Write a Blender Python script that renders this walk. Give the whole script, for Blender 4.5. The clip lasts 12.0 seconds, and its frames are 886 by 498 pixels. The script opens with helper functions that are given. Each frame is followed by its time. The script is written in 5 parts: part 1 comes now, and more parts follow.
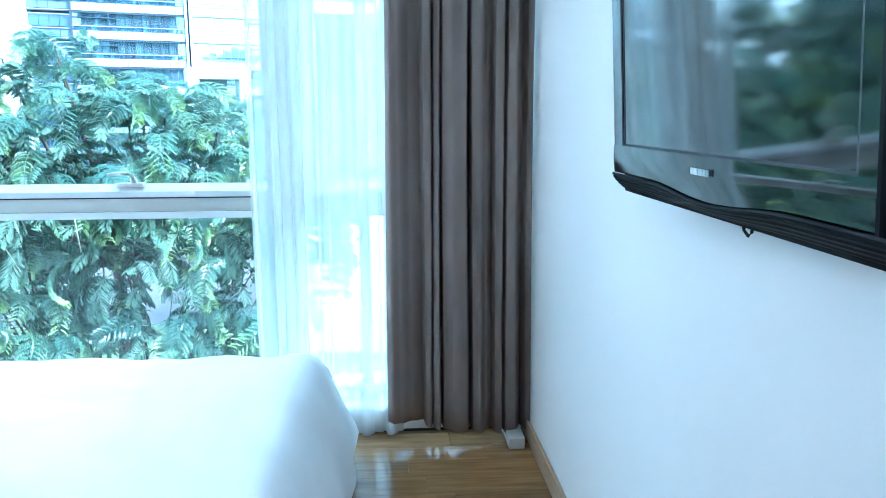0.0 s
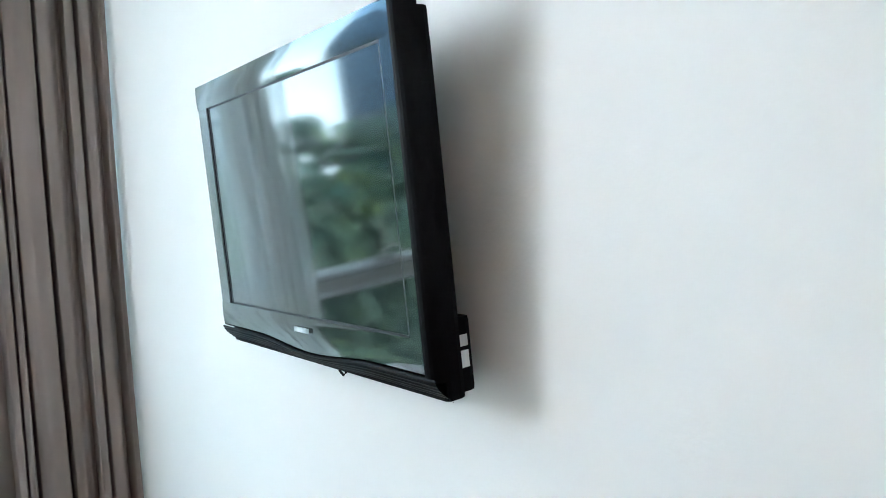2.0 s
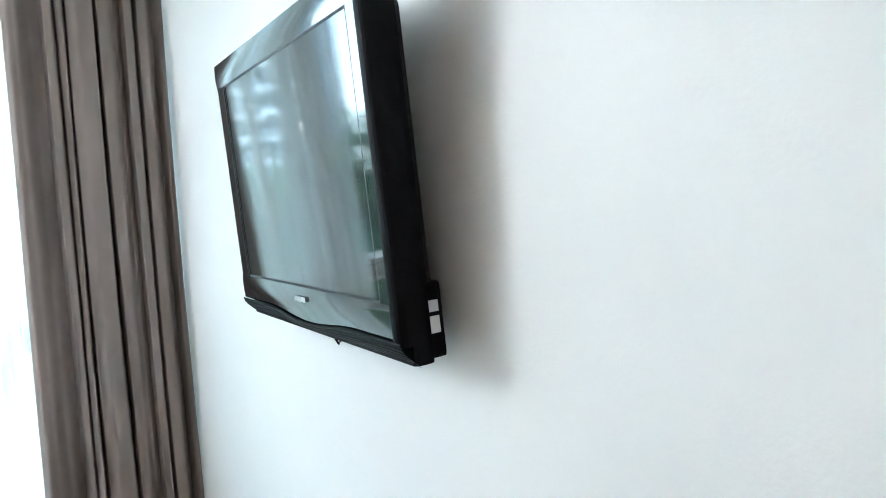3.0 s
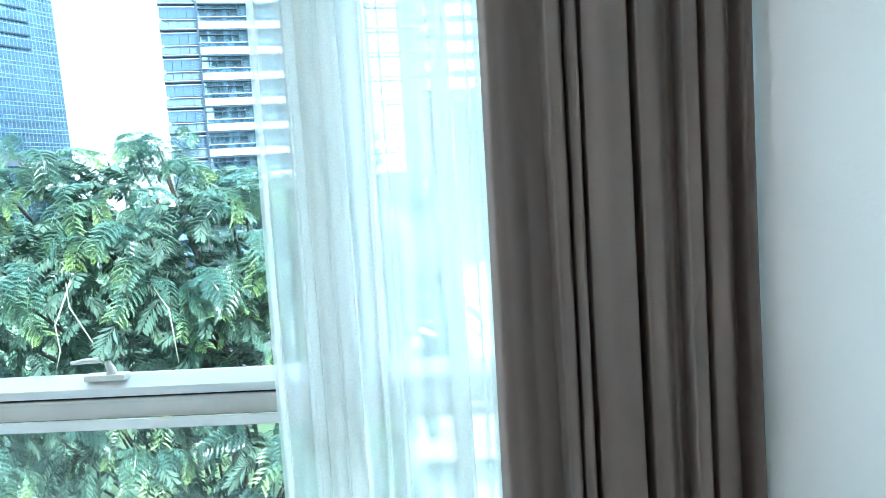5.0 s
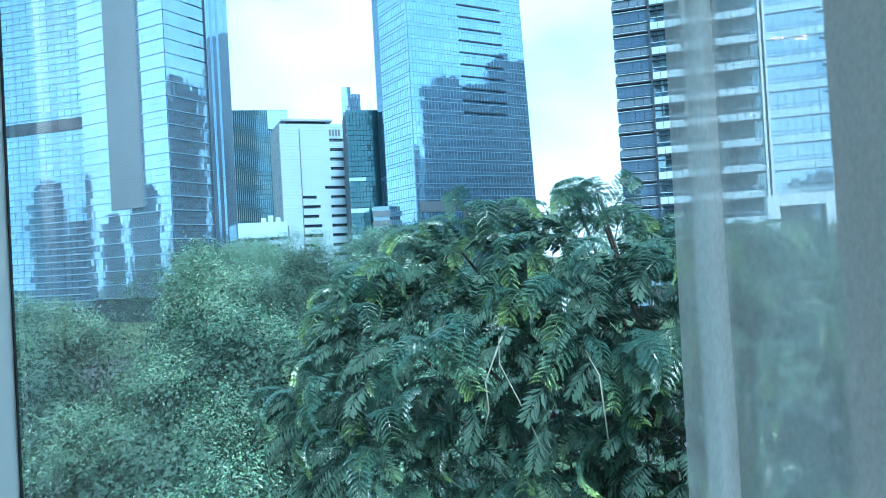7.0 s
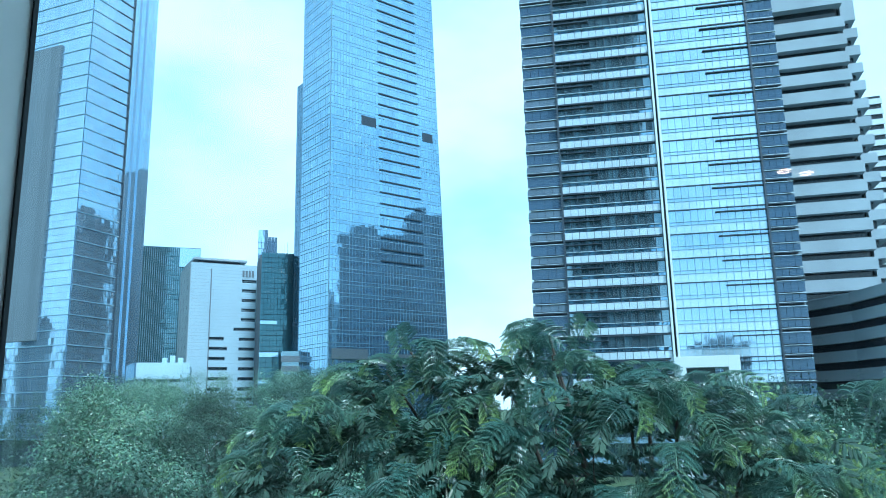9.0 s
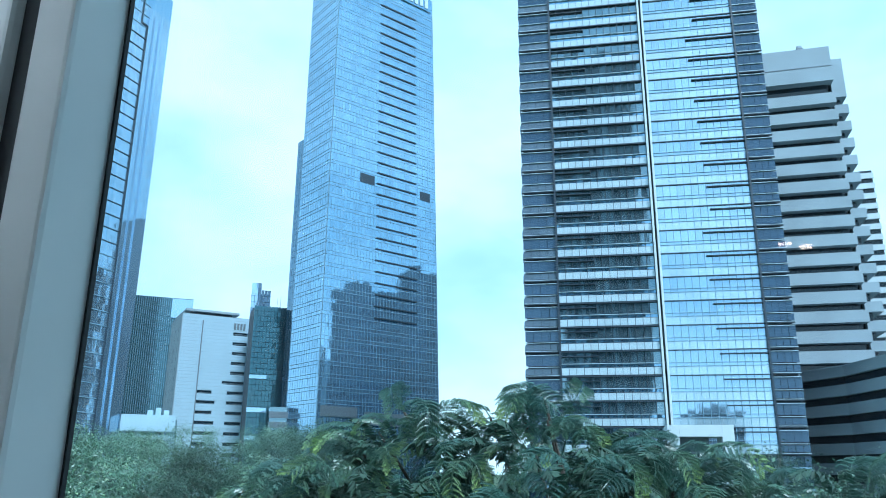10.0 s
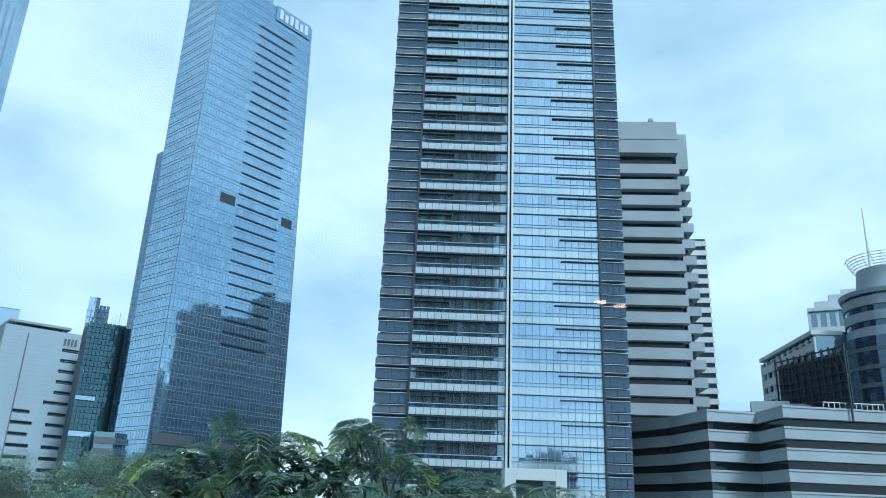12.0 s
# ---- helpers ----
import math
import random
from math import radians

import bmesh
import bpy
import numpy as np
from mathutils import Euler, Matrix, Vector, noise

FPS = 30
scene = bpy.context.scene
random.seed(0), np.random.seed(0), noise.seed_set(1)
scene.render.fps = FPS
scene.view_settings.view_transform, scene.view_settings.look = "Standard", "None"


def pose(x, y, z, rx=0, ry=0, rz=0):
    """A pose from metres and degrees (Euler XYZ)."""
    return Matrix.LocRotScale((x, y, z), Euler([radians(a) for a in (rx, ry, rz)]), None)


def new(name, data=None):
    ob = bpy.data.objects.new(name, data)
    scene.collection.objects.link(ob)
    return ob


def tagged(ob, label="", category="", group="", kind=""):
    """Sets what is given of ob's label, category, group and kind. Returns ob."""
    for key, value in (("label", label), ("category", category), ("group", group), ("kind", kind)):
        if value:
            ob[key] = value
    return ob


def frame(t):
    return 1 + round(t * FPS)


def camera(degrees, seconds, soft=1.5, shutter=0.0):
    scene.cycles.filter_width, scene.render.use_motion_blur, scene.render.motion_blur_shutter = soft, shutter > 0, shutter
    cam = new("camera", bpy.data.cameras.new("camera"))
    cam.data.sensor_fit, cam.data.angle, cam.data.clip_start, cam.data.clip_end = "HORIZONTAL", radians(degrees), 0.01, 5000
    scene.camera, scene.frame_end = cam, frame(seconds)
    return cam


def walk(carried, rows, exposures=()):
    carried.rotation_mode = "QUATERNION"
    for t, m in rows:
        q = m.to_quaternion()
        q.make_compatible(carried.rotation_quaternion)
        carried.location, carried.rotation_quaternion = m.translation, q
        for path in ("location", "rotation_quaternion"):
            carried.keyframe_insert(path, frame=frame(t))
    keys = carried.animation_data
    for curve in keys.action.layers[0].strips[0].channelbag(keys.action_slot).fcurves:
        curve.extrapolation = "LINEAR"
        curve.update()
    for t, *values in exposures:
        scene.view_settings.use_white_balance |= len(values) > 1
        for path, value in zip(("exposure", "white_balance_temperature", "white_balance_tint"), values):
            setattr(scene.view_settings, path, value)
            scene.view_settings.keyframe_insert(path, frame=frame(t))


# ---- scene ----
cam = camera(60.74, 12.0, soft=0.95)
# t, eye x y z, yaw, pitch, roll about the view axis
PATH = [
    (0, -0.542, -2.977, 1.230, -4.43, -10.13, -0.13),
    (0.5, -0.722, -3.025, 1.257, -20.70, -7.33, 0.07),
    (1, -0.758, -3.065, 1.276, -30.47, -6.72, -0.81),
    (1.5, -0.718, -3.151, 1.320, -34.83, -5.29, -2.07),
    (2, -0.676, -3.189, 1.354, -35.85, -3.30, -3.16),
    (2.5, -0.609, -3.272, 1.326, -34.18, -3.11, -3.71),
    (2.7, -0.579, -3.311, 1.305, -32.48, -3.14, -3.63),
    (4.3, -0.460, -2.456, 1.374, -6.35, -6.03, -4.38),
    (4.5, -0.462, -2.274, 1.363, -2.25, -5.33, -3.95),
    (5, -0.510, -1.797, 1.383, 4.52, -4.77, -3.73),
    (5.5, -0.541, -1.344, 1.386, 12.17, -4.09, -2.73),
    (6, -0.633, -0.970, 1.426, 22.35, -3.21, -2.45),
    (6.5, -0.789, -0.659, 1.430, 32.55, -1.44, -2.08),
    (6.7, -0.824, -0.582, 1.440, 36.24, -0.64, -2.77),
    (8.3, -1.494, -0.257, 1.332, 37.67, 8.35, -2.11),
    (8.5, -1.522, -0.249, 1.340, 35.41, 9.49, -1.80),
    (9, -1.568, -0.280, 1.351, 30.25, 11.92, -1.20),
    (9.5, -1.579, -0.364, 1.353, 28.39, 13.83, -0.43),
    (10, -1.596, -0.322, 1.359, 29.80, 16.38, 0.54),
    (10.5, -1.611, -0.248, 1.360, 31.53, 19.69, 1.22),
    (11, -1.585, -0.241, 1.361, 31.48, 22.11, 1.57),
    (11.5, -1.525, -0.282, 1.362, 27.68, 21.56, 1.86),
    (12, -1.445, -0.347, 1.356, 18.77, 19.26, 2.22),
]
EXPOSURES = [
    (0.0, 3.33, 4900, 4), (0.5, 3.2, 5100, 5), (1.0, 3.2, 5350, 7), (1.5, 3.48, 5800, 10), (2.0, 3.62, 6150, 12), (2.7, 3.70, 6200, 12), (4.5, 3.45, 5850, 6), (5.5, 2.62, 5800, 6), (6.0, 2.2, 5600, 4), (6.5, 1.72, 5150, 2),
    (8.5, 1.15, 5150, -1), (9.0, 0.95, 5150, -1), (10.0, 0.8, 5300, 4), (11.0, 0.70, 5400, 7), (11.5, 0.49, 5600, 9), (12.0, 0.42, 5850, 10),
]
walk(cam, [(t, pose(x, y, z, 90 + p, 0, w) @ pose(0, 0, 0, 0, 0, r)) for t, x, y, z, w, p, r in PATH], EXPOSURES)

# ---- world and light ----
SUN_EL, SUN_ROT = radians(50), radians(124)
world = bpy.data.worlds.new("overcast_sky")
scene.world = world
world.use_nodes = True
wt = world.node_tree
wt.nodes.clear()
sky = wt.nodes.new("ShaderNodeTexSky")
sky.sky_type, sky.sun_disc, sky.sun_elevation, sky.sun_rotation = "NISHITA", False, SUN_EL, SUN_ROT
sky.air_density, sky.dust_density, sky.ozone_density = 1.0, 2.0, 2.0
wco = wt.nodes.new("ShaderNodeTexCoord")
wmap = wt.nodes.new("ShaderNodeMapping")
wmap.inputs["Scale"].default_value = (1.0, 1.0, 2.2)
wcl = wt.nodes.new("ShaderNodeTexNoise")
wcl.inputs["Scale"].default_value, wcl.inputs["Detail"].default_value, wcl.inputs["Roughness"].default_value = 2.6, 6, 0.52
wramp = wt.nodes.new("ShaderNodeValToRGB")
wramp.color_ramp.elements[0].position, wramp.color_ramp.elements[0].color = 0.33, (3.2, 4.9, 5.9, 1)
wramp.color_ramp.elements[1].position, wramp.color_ramp.elements[1].color = 0.62, (6.6, 8.0, 8.6, 1)
wmix = wt.nodes.new("ShaderNodeMix")
wmix.data_type = "RGBA"
wmix.inputs["Factor"].default_value = 0.82
wbg = wt.nodes.new("ShaderNodeBackground")
wbg.inputs["Strength"].default_value = 0.12
wout = wt.nodes.new("ShaderNodeOutputWorld")
wt.links.new(wco.outputs["Generated"], wmap.inputs["Vector"])
wt.links.new(wmap.outputs["Vector"], wcl.inputs["Vector"])
wt.links.new(wcl.outputs["Fac"], wramp.inputs["Fac"])
wt.links.new(sky.outputs["Color"], wmix.inputs["A"])
wt.links.new(wramp.outputs["Color"], wmix.inputs["B"])
wt.links.new(wmix.outputs["Result"], wbg.inputs["Color"])
wt.links.new(wbg.outputs["Background"], wout.inputs["Surface"])
sun_data = bpy.data.lights.new("sun", "SUN")
sun_data.energy, sun_data.angle, sun_data.color = 2.7, radians(14), (1.0, 0.995, 0.985)
sun = new("sun", sun_data)
sun.rotation_euler = (math.pi / 2 - SUN_EL, 0, math.pi - SUN_ROT)
sun.location = (30, -30, 60)


# added fill lamp high in the curtained window bay, standing in for daylight
bay_data = bpy.data.lights.new("daylight_fill", "AREA")
bay_data.shape, bay_data.size, bay_data.size_y, bay_data.energy, bay_data.color = "RECTANGLE", 1.05, 0.9, 10.5, (0.90, 0.96, 1.0)
bay_lamp = new("daylight_fill", bay_data)
bay_lamp.matrix_basis = pose(-2.74, -0.09, 2.02, 86, 0, 180)


# ---- material helpers ----
def mat(name, base, rough=0.6, metal=0.0, vary=0.12, scale=6.0, bump=0.1, bump_scale=60.0, spec=0.5, island=0.0, obj=0.0, coords="Object", stretch=(1, 1, 1)):
    m = bpy.data.materials.new(name)
    m.use_nodes = True
    nt = m.node_tree
    p = nt.nodes["Principled BSDF"]
    p.inputs["Roughness"].default_value, p.inputs["Metallic"].default_value = rough, metal
    p.inputs["Specular IOR Level"].default_value = spec
    co = nt.nodes.new("ShaderNodeTexCoord")
    mp = nt.nodes.new("ShaderNodeMapping")
    mp.inputs["Scale"].default_value = stretch
    nt.links.new(co.outputs[coords], mp.inputs["Vector"])
    n1 = nt.nodes.new("ShaderNodeTexNoise")
    n1.inputs["Scale"].default_value, n1.inputs["Detail"].default_value = scale, 5
    nt.links.new(mp.outputs["Vector"], n1.inputs["Vector"])
    hsv = nt.nodes.new("ShaderNodeHueSaturation")
    hsv.inputs["Color"].default_value = (*base, 1)
    rng = nt.nodes.new("ShaderNodeMapRange")
    rng.inputs["To Min"].default_value, rng.inputs["To Max"].default_value = 1 - vary, 1 + vary
    rng.inputs["From Min"].default_value, rng.inputs["From Max"].default_value = 0.3, 0.7
    nt.links.new(n1.outputs["Fac"], rng.inputs["Value"])
    val = rng.outputs["Result"]
    for amount, node, socket in ((island, "ShaderNodeNewGeometry", "Random Per Island"), (obj, "ShaderNodeObjectInfo", "Random")):
        if amount:
            g = nt.nodes.new(node)
            r2 = nt.nodes.new("ShaderNodeMapRange")
            r2.inputs["To Min"].default_value, r2.inputs["To Max"].default_value = 1 - amount, 1 + amount
            nt.links.new(g.outputs[socket], r2.inputs["Value"])
            mu = nt.nodes.new("ShaderNodeMath")
            mu.operation = "MULTIPLY"
            nt.links.new(val, mu.inputs[0])
            nt.links.new(r2.outputs["Result"], mu.inputs[1])
            val = mu.outputs[0]
    nt.links.new(val, hsv.inputs["Value"])
    nt.links.new(hsv.outputs["Color"], p.inputs["Base Color"])
    if bump:
        n2 = nt.nodes.new("ShaderNodeTexNoise")
        n2.inputs["Scale"].default_value, n2.inputs["Detail"].default_value = bump_scale, 4
        nt.links.new(mp.outputs["Vector"], n2.inputs["Vector"])
        b = nt.nodes.new("ShaderNodeBump")
        b.inputs["Strength"].default_value, b.inputs["Distance"].default_value = bump, 0.02
        nt.links.new(n2.outputs["Fac"], b.inputs["Height"])
        nt.links.new(b.outputs["Normal"], p.inputs["Normal"])
    return m


def pane_glass(name, tint=(0.93, 0.98, 0.98)):
    m = bpy.data.materials.new(name)
    m.use_nodes = True
    nt = m.node_tree
    nt.nodes.clear()
    out = nt.nodes.new("ShaderNodeOutputMaterial")
    tr = nt.nodes.new("ShaderNodeBsdfTransparent")
    tr.inputs["Color"].default_value = (*tint, 1)
    gl = nt.nodes.new("ShaderNodeBsdfGlossy")
    gl.inputs["Roughness"].default_value = 0.0
    lw = nt.nodes.new("ShaderNodeLayerWeight")
    lw.inputs["Blend"].default_value = 0.5
    pw = nt.nodes.new("ShaderNodeMath")
    pw.operation, pw.inputs[1].default_value = "POWER", 4.0
    fr = nt.nodes.new("ShaderNodeMapRange")
    fr.inputs["To Min"].default_value, fr.inputs["To Max"].default_value = 0.03, 0.75
    nt.links.new(lw.outputs["Facing"], pw.inputs[0])
    nt.links.new(pw.outputs["Value"], fr.inputs["Value"])
    mx = nt.nodes.new("ShaderNodeMixShader")
    nt.links.new(fr.outputs["Result"], mx.inputs["Fac"])
    nt.links.new(tr.outputs["BSDF"], mx.inputs[1])
    nt.links.new(gl.outputs["BSDF"], mx.inputs[2])
    nt.links.new(mx.outputs["Shader"], out.inputs["Surface"])
    return m


def leafy(name, base, tip, through_amount=0.35, rough=0.30, spread=0.35):
    m = bpy.data.materials.new(name)
    m.use_nodes = True
    nt = m.node_tree
    p = nt.nodes["Principled BSDF"]
    out = nt.nodes["Material Output"]
    p.inputs["Roughness"].default_value = rough
    p.inputs["Specular IOR Level"].default_value = 0.9
    g = nt.nodes.new("ShaderNodeNewGeometry")
    # blends base to tip: young ends of sprays, painted top light on clumps
    at = nt.nodes.new("ShaderNodeAttribute")
    at.attribute_name = "young_lit"
    rmp = nt.nodes.new("ShaderNodeMapRange")
    rmp.inputs["To Min"].default_value, rmp.inputs["To Max"].default_value = 1 - spread, 1 + spread
    nt.links.new(g.outputs["Random Per Island"], rmp.inputs["Value"])
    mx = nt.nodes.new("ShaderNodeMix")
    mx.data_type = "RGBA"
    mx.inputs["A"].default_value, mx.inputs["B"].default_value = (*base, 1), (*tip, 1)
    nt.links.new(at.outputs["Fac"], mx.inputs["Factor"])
    hsv = nt.nodes.new("ShaderNodeHueSaturation")
    nt.links.new(mx.outputs["Result"], hsv.inputs["Color"])
    nt.links.new(rmp.outputs["Result"], hsv.inputs["Value"])
    nt.links.new(hsv.outputs["Color"], p.inputs["Base Color"])
    tl = nt.nodes.new("ShaderNodeBsdfTranslucent")
    nt.links.new(hsv.outputs["Color"], tl.inputs["Color"])
    ms = nt.nodes.new("ShaderNodeMixShader")
    ms.inputs["Fac"].default_value = through_amount
    nt.links.new(p.outputs["BSDF"], ms.inputs[1])
    nt.links.new(tl.outputs["BSDF"], ms.inputs[2])
    nt.links.new(ms.outputs["Shader"], out.inputs["Surface"])
    return m


def sheer_cloth(name, base, clear):
    m = bpy.data.materials.new(name)
    m.use_nodes = True
    nt = m.node_tree
    nt.nodes.clear()
    out = nt.nodes.new("ShaderNodeOutputMaterial")
    df = nt.nodes.new("ShaderNodeBsdfDiffuse")
    df.inputs["Color"].default_value = (*base, 1)
    tl = nt.nodes.new("ShaderNodeBsdfTranslucent")
    tl.inputs["Color"].default_value = (*base, 1)
    tr = nt.nodes.new("ShaderNodeBsdfTransparent")
    m1 = nt.nodes.new("ShaderNodeMixShader")
    m1.inputs["Fac"].default_value = 0.80
    nt.links.new(df.outputs["BSDF"], m1.inputs[1])
    nt.links.new(tl.outputs["BSDF"], m1.inputs[2])
    co = nt.nodes.new("ShaderNodeTexCoord")
    mp = nt.nodes.new("ShaderNodeMapping")
    mp.inputs["Scale"].default_value = (500, 500, 300)
    no = nt.nodes.new("ShaderNodeTexNoise")
    no.inputs["Scale"].default_value = 1.0
    nt.links.new(co.outputs["Object"], mp.inputs["Vector"])
    nt.links.new(mp.outputs["Vector"], no.inputs["Vector"])
    rg = nt.nodes.new("ShaderNodeMapRange")
    rg.inputs["From Min"].default_value, rg.inputs["From Max"].default_value = 0.3, 0.7
    rg.inputs["To Min"].default_value, rg.inputs["To Max"].default_value = clear - 0.04, clear + 0.04
    nt.links.new(no.outputs["Fac"], rg.inputs["Value"])
    m2 = nt.nodes.new("ShaderNodeMixShader")
    nt.links.new(rg.outputs["Result"], m2.inputs["Fac"])
    nt.links.new(m1.outputs["Shader"], m2.inputs[1])
    nt.links.new(tr.outputs["BSDF"], m2.inputs[2])
    nt.links.new(m2.outputs["Shader"], out.inputs["Surface"])
    return m


def glow(name, colour, strength):
    m = bpy.data.materials.new(name)
    m.use_nodes = True
    p = m.node_tree.nodes["Principled BSDF"]
    p.inputs["Base Color"].default_value = (*colour, 1)
    p.inputs["Emission Color"].default_value = (*colour, 1)
    p.inputs["Emission Strength"].default_value = strength
    return m


def floor_wood(name):
    m = mat(name, (0.28, 0.155, 0.060), rough=0.15, vary=0.3, scale=3.0, bump=0.05, bump_scale=40, obj=0.16, stretch=(1.2, 14, 1))
    return m


MAT_WALL = mat("wall_paint", (0.80, 0.80, 0.79), rough=0.55, vary=0.02, scale=1.5, bump=0.05, bump_scale=140)
MAT_CEIL = mat("ceiling_paint", (0.82, 0.82, 0.81), rough=0.8, vary=0.02, bump=0.02)
MAT_FLOOR = floor_wood("oak_laminate")
MAT_TRIM = mat("tan_wood_baseboard", (0.42, 0.29, 0.18), rough=0.45, vary=0.15, scale=4, stretch=(8, 1, 8))
MAT_FRAME = mat("white_aluminium", (0.74, 0.76, 0.76), rough=0.35, vary=0.04, bump=0.0)
MAT_FRAME2 = mat("beige_aluminium", (0.60, 0.59, 0.56), rough=0.4, vary=0.05, bump=0.0)
MAT_IVORY = mat("ivory_painted_metal", (0.70, 0.69, 0.64), rough=0.4, vary=0.05, bump=0.0)
MAT_GASKET = mat("black_gasket", (0.012, 0.014, 0.018), rough=0.6, vary=0.1, bump=0.0)
MAT_GLASS = pane_glass("clear_window_glass")
MAT_SHEER = sheer_cloth("white_sheer_voile", (0.97, 0.97, 0.95), 0.50)
MAT_SHEER_DENSE = sheer_cloth("white_gathered_voile", (0.88, 0.88, 0.86), 0.12)
MAT_DRAPE = mat("taupe_blackout_cloth", (0.272, 0.218, 0.198), rough=0.9, vary=0.04, scale=5, bump=0.15, bump_scale=400, spec=0.1)
MAT_BED = mat("white_cotton", (0.82, 0.83, 0.84), rough=0.8, vary=0.03, scale=5, bump=0.06, bump_scale=220, spec=0.2)
MAT_TVBLK = mat("gloss_black_plastic", (0.006, 0.007, 0.008), rough=0.06, vary=0.05, bump=0.0)
MAT_TVSIDE = mat("satin_black_plastic", (0.004, 0.0045, 0.006), rough=0.5, vary=0.1, bump=0.03, bump_scale=500, spec=0.08)
MAT_SCREEN = mat("tv_screen", (0.014, 0.018, 0.018), rough=0.13, vary=0.05, bump=0.0, spec=1.0)
MAT_SCREEN.node_tree.nodes["Principled BSDF"].inputs["IOR"].default_value = 6.6
MAT_TVBLK.node_tree.nodes["Principled BSDF"].inputs["IOR"].default_value = 1.85
MAT_WHITE = mat("white_label", (0.75, 0.76, 0.76), rough=0.5, vary=0.03, bump=0.0)
MAT_SILVER = mat("silver_print", (0.65, 0.66, 0.68), rough=0.3, metal=0.6, vary=0.03, bump=0.0)
MAT_LAMP = glow("warm_lamp_glass", (1.0, 0.60, 0.44), 13.0)
MAT_PLATE = mat("ivory_switch_plastic", (0.72, 0.62, 0.45), rough=0.4, vary=0.03, bump=0.0)
MAT_BARK = mat("grey_brown_bark", (0.065, 0.055, 0.045), rough=0.9, vary=0.3, scale=8, bump=0.5, bump_scale=25)
MAT_TWIG = mat("pale_twig_bark", (0.24, 0.24, 0.19), rough=0.8, vary=0.2, scale=20)
MAT_LEAF_NEAR = leafy("feathery_leaf", (0.064, 0.146, 0.120), (0.38, 0.52, 0.18), 0.32)
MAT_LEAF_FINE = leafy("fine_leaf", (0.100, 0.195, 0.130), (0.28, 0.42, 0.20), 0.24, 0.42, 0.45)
# own colour of the dark trees; inside other crowns it stands in for shade
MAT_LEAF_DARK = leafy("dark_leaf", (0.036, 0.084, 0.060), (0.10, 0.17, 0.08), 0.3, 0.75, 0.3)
MAT_LEAF_LIME = leafy("yellow_green_leaf", (0.16, 0.24, 0.06), (0.32, 0.40, 0.10), 0.4, 0.55, 0.2)
MAT_GRASS = mat("park_ground", (0.045, 0.075, 0.03), rough=0.95, vary=0.4, scale=0.08, bump=0.3, bump_scale=3)
MAT_ROAD = mat("asphalt", (0.05, 0.05, 0.052), rough=0.9, vary=0.2, scale=0.3)


# ---- mesh helpers ----
def box_into(bm, x0, x1, y0, y1, z0, z1, bevel=0.0):
    r = bmesh.ops.create_cube(bm, size=1.0)
    vs = r["verts"]
    for v in vs:
        v.co = Vector(((x0 + x1) / 2 + v.co.x * (x1 - x0), (y0 + y1) / 2 + v.co.y * (y1 - y0), (z0 + z1) / 2 + v.co.z * (z1 - z0)))
    if bevel:
        es = list({e for v in vs for e in v.link_edges})
        bmesh.ops.bevel(bm, geom=es, offset=bevel, segments=2, affect="EDGES", profile=0.7)


def mesh_from(name, bm, material, smooth=False):
    me = bpy.data.meshes.new(name)
    bm.to_mesh(me)
    bm.free()
    me.materials.append(material)
    if smooth:
        for f in me.polygons:
            f.use_smooth = True
    return me


def part(name, bm, material, parent=None, label="", smooth=False):
    ob = new(name, mesh_from(name, bm, material, smooth))
    if parent is not None:
        ob.parent = parent
    if label:
        ob["label"] = label
    return ob


def box(name, x0, x1, y0, y1, z0, z1, material, parent=None, bevel=0.0, label=""):
    bm = bmesh.new()
    box_into(bm, x0, x1, y0, y1, z0, z1, bevel)
    return part(name, bm, material, parent, label)


def empty(name, x=0, y=0, z=0, rz=0):
    ob = new(name)
    ob.matrix_basis = pose(x, y, z, 0, 0, rz)
    ob.empty_display_size = 0.1
    return ob


def raw_mesh(name, verts, faces, material, smooth=False):
    me = bpy.data.meshes.new(name)
    me.from_pydata(verts, [], faces)
    me.materials.append(material)
    if smooth:
        for f in me.polygons:
            f.use_smooth = True
    return me


def tube_into(bm, pts, radii, sides=8):
    rings = []
    for i, p in enumerate(pts):
        d = (Vector(pts[min(i + 1, len(pts) - 1)]) - Vector(pts[max(i - 1, 0)])).normalized()
        a = d.orthogonal().normalized()
        b = d.cross(a)
        rings.append([bm.verts.new(Vector(p) + (a * math.cos(2 * math.pi * k / sides) + b * math.sin(2 * math.pi * k / sides)) * radii[i]) for k in range(sides)])
    for r0, r1 in zip(rings, rings[1:]):
        for k in range(sides):
            bm.faces.new((r0[k], r0[(k + 1) % sides], r1[(k + 1) % sides], r1[k]))
    bm.faces.new(list(reversed(rings[0])))
    bm.faces.new(rings[-1])


# ---- the room shell ----
XL, YB, H = -3.3, -5.2, 2.62
def setting(ob, label, category):
    return tagged(ob, label, category, kind="structure")


setting(box("floor_base", XL, 0, YB, 0.06, -0.12, -0.013, MAT_TRIM), "screed base under the laminate floor", "floor")
setting(box("wall_east", 0, 0.15, YB, 0.07, -0.12, H + 0.1, MAT_WALL), "white painted plaster wall with fine roller texture", "wall")
MAT_WALL_WARM = mat("taupe_wall_paint", (0.34, 0.30, 0.26), rough=0.6, vary=0.04, scale=1.5, bump=0.08, bump_scale=140)
setting(box("wall_west", XL - 0.15, XL, YB, 0.07, -0.12, H + 0.1, MAT_WALL_WARM), "taupe painted plaster wall behind the bed", "wall")
